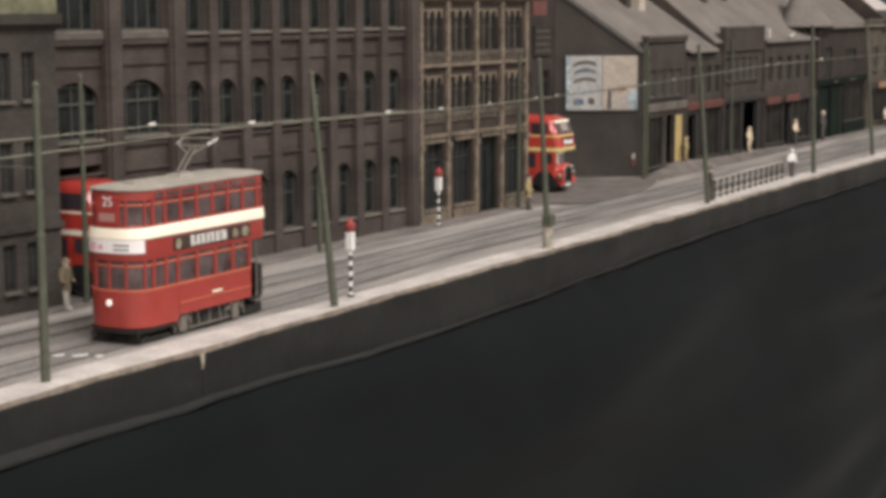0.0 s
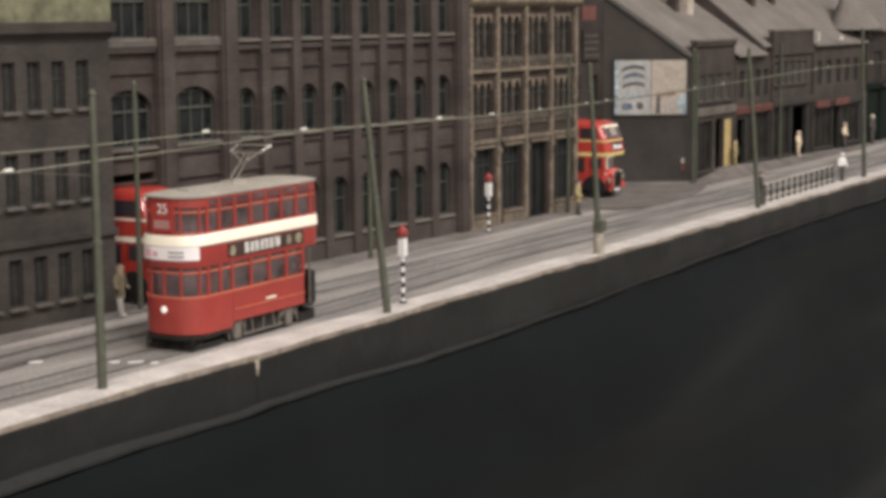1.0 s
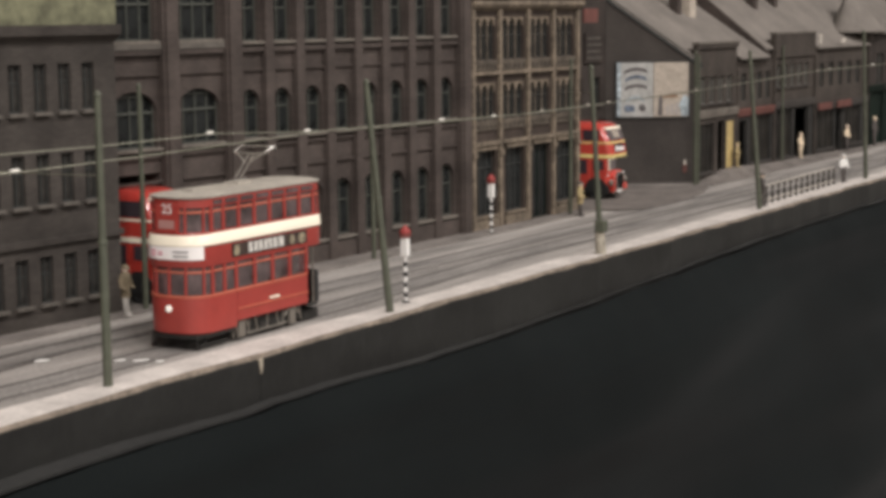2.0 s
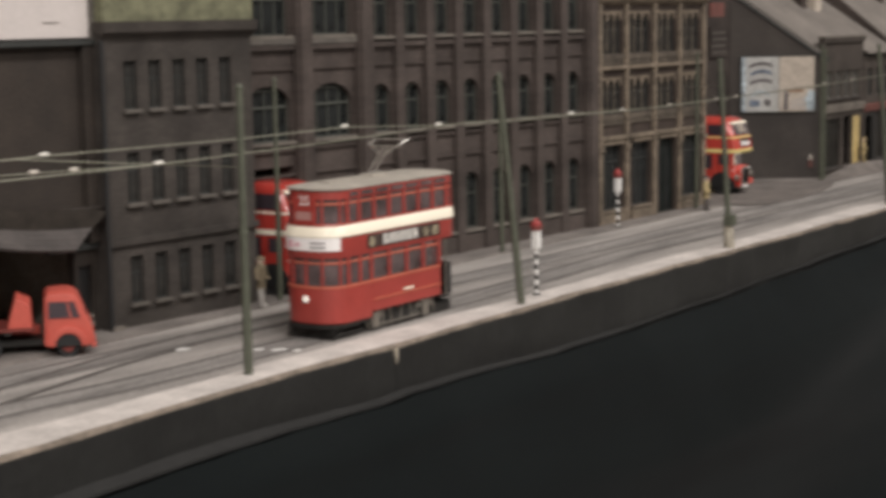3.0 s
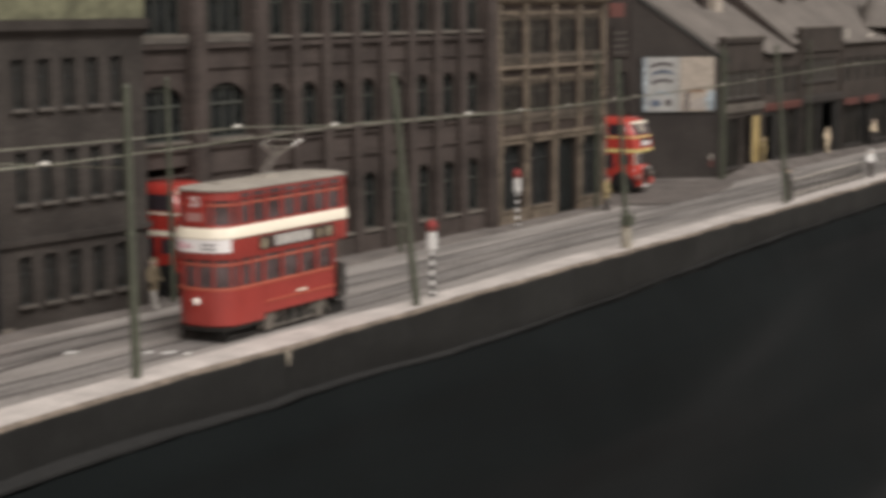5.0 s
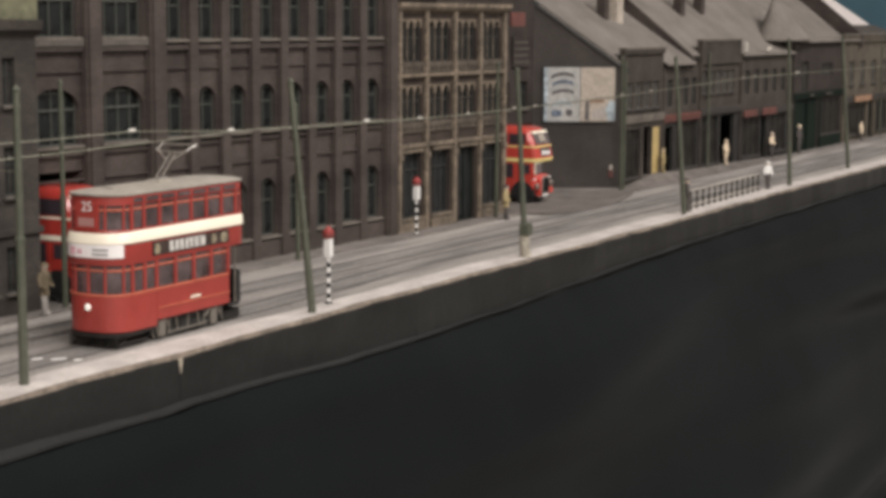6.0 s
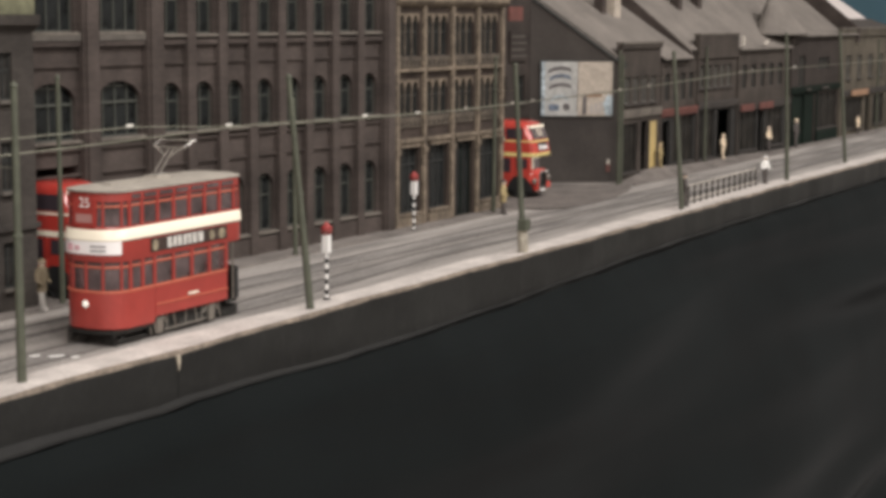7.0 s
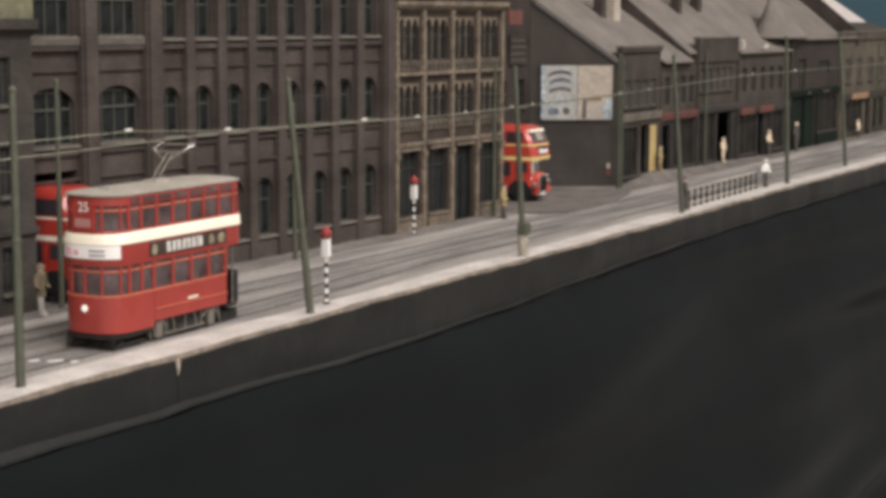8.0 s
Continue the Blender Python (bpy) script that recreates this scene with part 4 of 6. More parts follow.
def right_row():
    first = shop(0.8190, 0.9070, 0.1065, 0.1075, "brick_shop", "dark end shop with tall upstairs windows and an ochre door",
                 [(0.0160 + 0.0186 * k, 0.0135, 0.0635, 0.0850, "cross") for k in range(4)],
                 [(0.0060, 0.0400, 0.0080, 0.0470, "glass"), (0.0470, 0.0640, 0.0011, 0.0480, "dark"), (0.0670, 0.0825, 0.0011, 0.0470, "door_yellow")], 0.0570, "sill", 0.1110)
    # gable wall to the side street, with the hoarding on it
    g = Vector((0.7837 - 0.8142, 0.1565 - 0.1100, 0)).normalized()
    turn = math.degrees(math.atan2(g.y, g.x))
    gable = thing("gable_wall", pose(0.8188, 0.1030, 0, 0, 0, turn), "grey rendered gable wall of the end shop", "wall", kind="structure")
    part("wall_face", prism(B(), [(0, 0), (0.150, 0), (0.150, 0.1600), (0.1200, 0.1812), (0.0, 0.0968)], -0.004, -0.0001), "render", gable)
    part("bargeboard", prism(B(), [(-0.002, 0.0922), (0.1200, 0.1780), (0.1200, 0.1826), (-0.002, 0.0966)], 0.0, 0.0014), "frame_dark", gable)
    part("corner_post", rod(B(), (0.001, 0.0014, 0.0011), (0.001, 0.0014, 0.103), 0.0012), "pole", gable)
    part("lower_band", box(B(), 0.0, 0.095, 0.0, 0.0008, 0.0011, 0.0530), "render_dark", gable, "darker tarred lower wall")
    note = part("wall_notice", box(B(), 0.0100, 0.0132, 0.0009, 0.0016, 0.0105, 0.0165), "sign_red", gable, "small red notice with a white top")
    part("notice_top", box(B(), 0.0103, 0.0126, 0.0009, 0.0017, 0.0166, 0.0205), "rail_pale", note)
    ob = thing("billboard", pose(0.8188, 0.1030, 0, 0, 0, turn), "weathered advertising hoarding with two faded posters", "billboard")
    part("backing_board", box(B(), 0.0085, 0.0670, 0.0015, 0.0026, 0.0540, 0.0985), "frame_dark", ob)
    left = part("poster", box(B(), 0.0375, 0.0660, 0.0027, 0.0030, 0.0550, 0.0975), "poster_paper", ob, "pale poster with dark bars")
    right = part("poster", box(B(), 0.0095, 0.0370, 0.0027, 0.0030, 0.0550, 0.0975), "poster_cream", ob, "cream poster with a dark figure shape")
    for z, xa, xb, mat in ((0.0905, 0.0425, 0.0605, "poster_dark"), (0.0845, 0.0430, 0.0595, "poster_blue"), (0.0775, 0.0425, 0.0600, "poster_dark"), (0.0680, 0.0450, 0.0585, "poster_pink")):
        bm, n = B(), 8
        bow = [(xa + (xb - xa) * k / n, z + 0.0024 * math.sin(math.pi * k / n) ** 0.7 - 0.0010 * k / n) for k in range(n + 1)]
        loft(bm, [[(x, 0.0031, q - 0.0012), (x, 0.0033, q - 0.0012), (x, 0.0033, q + 0.0014), (x, 0.0031, q + 0.0014)] for x, q in bow])
        part("ink_bar", bm, mat, left)
    part("ink_patch", turned(B(), [(0.0005, 0), (0.0030, 0.0001), (0.0005, 0.0002)], n=9), "poster_dark", left).matrix_basis = pose(0.0460, 0.0031, 0.0620, -90, 0, 0)
    part("ink_patch", box(B(), 0.0520, 0.0600, 0.0031, 0.0033, 0.0590, 0.0640), "poster_blue", left)
    part("ink_edge", box(B(), 0.0632, 0.0660, 0.0031, 0.0033, 0.0550, 0.0975), "poster_pink", left)
    part("ink_shape", prism(B(), [(0.0300, 0.0560), (0.0335, 0.0560), (0.0330, 0.0690), (0.0315, 0.0720), (0.0300, 0.0690)], 0.0031, 0.0033), "poster_dark", right)
    part("ink_patch", prism(B(), [(0.0095, 0.0555), (0.0150, 0.0555), (0.0170, 0.0650), (0.0130, 0.0720), (0.0095, 0.0700)], 0.0031, 0.0033), "poster_pink", right)
    part("ink_bar", box(B(), 0.0180, 0.0300, 0.0031, 0.0033, 0.0700, 0.0720), "sign_orange", right)
    for k in range(3):
        part("ink_bar", box(B(), 0.0180 + 0.0036 * k, 0.0196 + 0.0036 * k, 0.0031, 0.0033, 0.0570, 0.0660 - 0.001 * k), "grey_print", right)
    shop(0.9075, 0.9945, 0.1072, 0.0950, "brick_shop", "low dark shop with a faded red sign over the window",
         [(0.018 + 0.0190 * k, 0.0115, 0.0620, 0.0850, "sash") for k in range(4)], [(0.0080, 0.0270, 0.0011, 0.0450, "dark"), (0.0330, 0.0830, 0.0080, 0.0480, "glass")], 0.0540, "sign_red", front_mat="shop_black", frame_mat="frame_dark", sills=False)
    shop(0.9950, 1.1005, 0.1068, 0.0960, "brick_shop", "dark shop with a high plain parapet and a row of windows",
         [(0.0140 + 0.0180 * k, 0.0125, 0.0700, 0.0900, "cross") for k in range(5)], [(0.0080, 0.0500, 0.0070, 0.0490, "glass"), (0.0560, 0.0940, 0.0011, 0.0490, "dark")], 0.0560, "render_dark", 0.1165, front_mat="shop_black")
    shop(1.1010, 1.2600, 0.1062, 0.1035, "brick_shop", "dark shop with a faded red sign above its window",
         [(0.022 + 0.0270 * k, 0.0130, 0.0660, 0.0880, "sash") for k in range(5)], [(0.0080, 0.0600, 0.0070, 0.0430, "glass"), (0.0650, 0.0830, 0.0011, 0.0430, "dark"), (0.0900, 0.1420, 0.0070, 0.0430, "glass")], 0.0500, "render_dark", front_mat="shop_black", signs=((0.004, 0.042), (0.058, 0.100)), frame_mat="frame_dark", sills=False)
    corner = shop(1.2605, 1.4390, 0.1056, 0.1130, "brick_darkened", "corner shop with a wide dark green front below a turret roof",
                  [(0.0420, 0.0240, 0.0620, 0.0930, "cross"), (0.1200, 0.0400, 0.0780, 0.0900, "shop")], [(0.0060, 0.0900, 0.0011, 0.0560, "green"), (0.0960, 0.1720, 0.0150, 0.0520, "glass")], 0.0600, "shop_green", frame_mat="frame_dark", sills=False)
    part("stall_riser", box(B(), 0.0940, 0.1740, -0.0018, -0.0001, 0.0011, 0.0140), "shop_green", corner, "dark green panel under the shop window", bevel=0.0003)
    for k in range(3):
        part("shop_pilaster", box(B(), 0.0055 + 0.0440 * k, 0.0085 + 0.0440 * k, -0.0018, -0.0001, 0.0011, 0.0545), "shop_green", corner, bevel=0.0003)
    for xa, xb in ((0.0500, 0.0640), (0.1050, 0.1300)):
        part("writing_bar", box(B(), xa, xb, -0.0042, -0.0031, 0.0570, 0.0592), "render", corner, "faded pale line of writing")
    shop(1.4395, 1.6500, 0.1050, 0.1110, "brick_tan", "pale brown end shop with a small orange sign",
         [(0.035 + 0.0470 * k, 0.0200, 0.0640, 0.0900, "sash") for k in range(4)], [(0.0200, 0.1000, 0.0080, 0.0420, "glass"), (0.1120, 0.1350, 0.0011, 0.0430, "dark"), (0.1450, 0.1950, 0.0080, 0.0420, "glass")], 0.0500, "render_dark", 0.1190, signs=((0.040, 0.110),), sign_mat="sign_orange")
    shop(1.6505, 2.0500, 0.1050, 0.1050, "brick_tan", "far plain terrace at the end of the street",
         [(0.035 + 0.0560 * k, 0.0200, 0.0640, 0.0900, "sash") for k in range(7)], [(0.0200 + 0.095 * k, 0.0900 + 0.095 * k, 0.0080, 0.0420, "glass") for k in range(4)], 0.0500, "render")


def slope(name, x0, x1, y0, z0, y1, z1, mat, label, cat="roof"):
    ob = tagged(part(name, prism(B(), [(y0, z0), (y0, z0 - 0.0016), (y1, z1 - 0.0016), (y1, z1)], x0, x1, "x"), mat), label, cat, kind="structure")
    return ob


def roofs():
    # one plane over the two end shops, cut back along the skewed gable
    bm = B()
    loft(bm, [[(xa, y, z), (xa, y, z - 0.0014), (0.9745, y, zb - 0.0014), (0.9745, y, zb)] for xa, y, z, zb in ((0.8145, 0.1070, 0.1012, 0.1010), (0.7830, 0.1550, 0.1417, 0.1322), (0.7510, 0.2040, 0.1829, 0.1644))])
    tagged(part("roof", bm, "slate"), "pale grey slate roof of the two end shops", "roof", kind="structure")
    slope("roof_eaves", 0.9078, 0.9745, 0.1022, 0.0985, 0.1069, 0.1011, "slate", "low slate eaves of the second shop")
    slope("roof", 0.9772, 1.4990, 0.1072, 0.1052, 0.2200, 0.1937, "slate", "tall pale grey slate roof over three shops")
    slope("roof_eaves", 1.2700, 1.4990, 0.1012, 0.1142, 0.1160, 0.1178, "slate", "slate eaves over the corner shop")
    slope("roof_eaves", 1.1012, 1.2600, 0.1022, 0.1034, 0.1071, 0.1051, "slate", "slate eaves over the fourth shop")
    tagged(part("party_wall", prism(B(), [(0.1036, 0.0951), (0.1036, 0.1012), (0.220, 0.1950), (0.220, 0.0951)], 0.9748, 0.9770, "x"), "brick"), "dark brick gable above the lower roof", "wall", kind="structure")
    tagged(part("party_wall", prism(B(), [(0.1010, 0.1050), (0.1010, 0.1195), (0.235, 0.2260), (0.235, 0.1050)], 1.4995, 1.5060, "x"), "brick"), "dark brick gable beside the corner shop", "wall", kind="structure")
    slope("roof", 1.5070, 1.6700, 0.1400, 0.1310, 0.2300, 0.1900, "white_roof", "nearly white roof behind the end shop")
    slope("roof", 1.5070, 1.6900, 0.1090, 0.1192, 0.1395, 0.1300, "render", "dull brown roof of the end shop")
    slope("roof", 1.6505, 2.0500, 0.1010, 0.1055, 0.1500, 0.1180, "slate", "pale slate roof of the far terrace")
    structure("backscene_end", box(B(), 2.12, 2.13, -0.012, 0.56, 0.0, 0.32), "teal", "dark teal backscene board at the street's end", "backscene")
    cone = thing("turret_roof", pose(1.2690, 0.1190, 0.1165), "conical pale slate turret roof over the corner shop", "roof", kind="structure")
    rings = [[(r * 1.85 * math.cos(k * math.tau / 36), back + r * 0.74 * math.sin(k * math.tau / 36), z) for k in range(36)] for r, back, z in ((0.0310, 0.0, -0.0015), (0.0310, 0.0, 0.0), (0.0275, 0.0010, 0.0042), (0.0142, 0.0054, 0.0240), (0.0012, 0.0100, 0.0440), (0.0003, 0.0101, 0.0447))]
    part("cone", loft(B(), rings), "slate", cone, smooth=True)
    part("finial", rod(B(), (0, 0.0101, 0.0440), (0, 0.0101, 0.0510), 0.0005, n=6), "frame_dark", cone)
    part("eaves_ring", turned(B(), [(0.0160, -0.010), (0.0160, -0.0017), (0.0140, -0.0017), (0.0140, -0.010)], n=24), "brick_shop", cone)
    for x, y, z, wide, mat, label in ((0.8924, 0.156, 0.1370, 0.0042, "brick", "small dark brick chimney with pots on a slate roof"), (0.9157, 0.154, 0.1343, 0.0066, "poster_cream", "buff painted chimney with pots on a slate roof"),
                                      (1.0635, 0.1535, 0.1415, 0.0050, "brick", "small dark brick chimney with pots on a slate roof"), (1.1210, 0.1555, 0.1431, 0.0052, "brick", "small dark brick chimney with pots on a slate roof")):
        c = thing("chimney", pose(x, y, z), label, "chimney", "roof chimneys")
        part("chimney_body", box(B(), -wide, wide, -0.0040, 0.0040, -0.0030, 0.0200), mat, c, bevel=0.0002)
        part("cap", box(B(), -wide - 0.0008, wide + 0.0008, -0.0048, 0.0048, 0.0201, 0.0220), "render", c)
        for s in (-wide * 0.5, wide * 0.5):
            part("pot", turned(B(), [(0.0015, 0.0221), (0.0012, 0.0270), (0.0014, 0.0280)], s, 0, 8), "sign_orange", c)
    # loose pale boards under the eaves of the fourth shop
    for xa, xb, za, zb in ((1.0995, 1.1060, 0.1060, 0.1150), (1.1640, 1.1760, 0.1062, 0.1105)):
        tagged(part("eaves_board", prism(B(), [(xa, za), (xb, za + 0.001), (xb - 0.001, zb), (xa + 0.002, zb - 0.001)], 0.1008, 0.1018), "rail_pale"), "pale loose board under the shop eaves", "board", "loose eaves boards")


brick_warehouse()
grey_warehouse()
white_roof_shed()
corner_tower()
stone_offices()
dark_corner_block()
right_row()
roofs()


# ---- street furniture ----
def tram_pole(x, y, top, base=False, height=0.1075, r=0.0018, label="tall olive green tramway pole on the pavement"):
    h = thing("tramway_pole", pose(x, y, 0.0006), label, "pole", "tramway poles")
    tx, ty = top[0] - x, top[1] - y
    mid = (tx * 0.5, ty * 0.5, height * 0.5)
    bm = B()
    rod(bm, (0, 0, 0), mid, r, r * 0.86, 12), rod(bm, mid, (tx, ty, height), r * 0.80, r * 0.68, 12)
    part("shaft", bm, "pole", h, smooth=True)
    part("collar", rod(B(), (mid[0] * 0.98, mid[1] * 0.98, mid[2] - 0.0006), (mid[0] * 1.02, mid[1] * 1.02, mid[2] + 0.0010), r * 1.1, r * 1.0), "pole", h)
    part("finial", turned(B(), [(r * 0.75, 0), (r * 0.9, 0.0006), (r * 0.6, 0.0016), (r * 0.2, 0.0024)], n=10), "pole", h).location = (tx, ty, height)
    if base:
        part("base", rod(B(), (0, 0, 0), (tx * 0.12, ty * 0.12, 0.0125), r * 1.75, r * 1.6, 12), "pole_base", h, "pale worn cast base")
        part("switch_box", box(B(), -0.0036, 0.0030, -0.0030, 0.0024, 0.0126, 0.0190), "pole", h, bevel=0.0004)
    return h


FRONT = [(0.0, 0.0, (0.0035, 0.0035), False), (0.1893, -0.0047, (0.1893, 0.0066), False), (0.4138, -0.0050, (0.4150, 0.0020), True),
         (0.6714, -0.0034, (0.6730, 0.0058), False), (0.9227, 0.0, (0.9240, 0.0045), False), (1.1157, 0.0054, (1.1170, 0.0150), False), (1.36, 0.005, (1.36, 0.006), False)]
BACK = [(-0.0468, 0.0991, (-0.0480, 0.0985)), (0.1420, 0.1010, (0.1405, 0.1000)), (0.3354, 0.0982, (0.3350, 0.0990)), (0.5830, 0.0990, (0.5830, 0.0985)),
        (0.8045, 0.1005, (0.8045, 0.1005)), (1.0110, 0.1035, (1.0105, 0.1035)), (1.6000, 0.1040, (1.6000, 0.1040))]
for x, y, top, base in FRONT:
    tram_pole(x, y, top, base, 0.1050 if base or x == 0.1893 else 0.1180 if x > 0.9 else 0.1075)
for x, y, top in BACK:
    tram_pole(x, y, top, False, 0.0860 if x == 0.3354 else 0.1040, 0.0014, "olive green tramway pole at the far kerb")


def wires():
    for table, name in ((((-0.5, 0.034, 0.0815), (0.0, 0.033, 0.0800), (0.0890, 0.033, 0.0812), (0.2000, 0.034, 0.0832), (0.4138, 0.036, 0.0800), (0.6714, 0.034, 0.0835), (0.9227, 0.033, 0.0890), (1.36, 0.031, 0.0890), (2.0, 0.030, 0.089)), "a"),
                        (((-0.5, 0.062, 0.0830), (-0.04, 0.062, 0.0845), (0.0700, 0.062, 0.0835), (0.1430, 0.060, 0.0842), (0.2180, 0.060, 0.0805), (0.2900, 0.058, 0.0787), (0.4138, 0.056, 0.0778), (0.6714, 0.054, 0.0800), (0.9227, 0.054, 0.0860), (1.36, 0.054, 0.0870), (2.0, 0.054, 0.087)), "b")):
        h = thing("overhead_wire", pose(0, 0, 0), "thin dull overhead tram wire with cream hangers", "overhead wire", "overhead wires")
        bm = B()
        for p, q in zip(table, table[1:]):
            rod(bm, p, q, 0.00030, n=6)
        part("contact_wire", bm, "wire", h)
        hang = (-0.010, 0.3044, 0.480, 0.646, 0.925, 1.04) if name == "a" else (-0.0409, 0.1415, 0.2178, 0.3992, 0.4578, 0.5501, 0.7486, 0.9576)
        for x in hang:
            for (xa, ya, za), (xb, yb, zb) in zip(table, table[1:]):
                if xa <= x < xb:
                    k = (x - xa) / (xb - xa)
                    c = (x, ya + (yb - ya) * k, za + (zb - za) * k)
            o = part("hanger", turned(B(), [(0.0004, -0.0024), (0.0007, -0.0017), (0.0008, 0.0017), (0.0004, 0.0024)], n=8), "rail_pale" if 0.42 < x < 1.0 else "porcelain", h)
            o.matrix_basis = pose(*c) @ pose(0, 0, 0.0006, 0, 90, 0)
            if 0.42 < x < 1.0:
                o.scale = (0.7, 0.7, 0.6)
    # pull-off wires that steady the contact wires near the first pole
    h = thing("pull_off_wire", pose(0, 0, 0), "fine slack pull-off wires with cream insulators by a pole", "overhead wire", "overhead wires")
    for p, q in (((-0.30, 0.055, 0.0850), (-0.0527, 0.055, 0.0793)), ((-0.0527, 0.055, 0.0793), (0.0124, 0.055, 0.0773)), ((-0.0548, 0.0620, 0.0843), (0.0017, 0.045, 0.0786)), ((0.0017, 0.045, 0.0786), (0.0030, 0.0030, 0.0790))):
        part("strand", rod(B(), p, q, 0.00022, n=6), "wire", h)
    for x, z in ((-0.0527, 0.0793), (-0.0326, 0.0787)):
        part("insulator", turned(B(), [(0.0004, -0.0022), (0.0008, -0.0015), (0.0008, 0.0015), (0.0004, 0.0022)], n=8), "rail_pale", h).matrix_basis = pose(x, 0.055, z) @ pose(0, 0, 0.0004, 0, 90, 0)
    for (x, y, top, _), (bx, by, btop) in zip(FRONT[1:5], BACK[2:6]):
        h = thing("span_wire", pose(0, 0, 0), "fine span wire from pole to pole across the street", "span wire", "span wires")
        part("strand", rod(B(), (x + (top[0] - x) * 0.85, y + (top[1] - y) * 0.85, 0.0920), (bx, by, 0.0840), 0.00015, n=5), "wire", h)


wires()


# ---- vehicles ----
def plan(x0, x1, hw, bow0, bow1, z, n=7, power=1.0):
    """A vehicle's outline from above, with bowed ends, as a ring at height z."""
    ring = []
    for k in range(2 * n + 1):
        a = math.pi / 2 + math.pi * k / (2 * n)
        c, s = math.cos(a), math.sin(a)
        ring.append((x0 + bow0 + bow0 * math.copysign(abs(c) ** power, c), hw * math.copysign(abs(s) ** 0.75, s), z))
    for k in range(2 * n + 1):
        a = -math.pi / 2 + math.pi * k / (2 * n)
        c, s = math.cos(a), math.sin(a)
        ring.append((x1 - bow1 + bow1 * math.copysign(abs(c) ** power, c), hw * math.copysign(abs(s) ** 0.7, s), z))
    return ring


def hull(spec, bow0, bow1, n=7):
    """A solid from rows of (z, x0, x1, half width)."""
    return loft(B(), [plan(x0, x1, hw, bow0, bow1, z, n) for z, x0, x1, hw in spec])


def wheel(parent, x, y, r, w, rim="chassis", name="wheel"):
    t = part(name, rod(B(), (x, y - w / 2, r), (x, y + w / 2, r), r, n=18), "rubber", parent, smooth=True)
    part("rim", rod(B(), (x, y - w / 2 - 0.0003, r), (x, y + w / 2 + 0.0003, r), r * 0.55, n=14), rim, t, smooth=True)
    return t


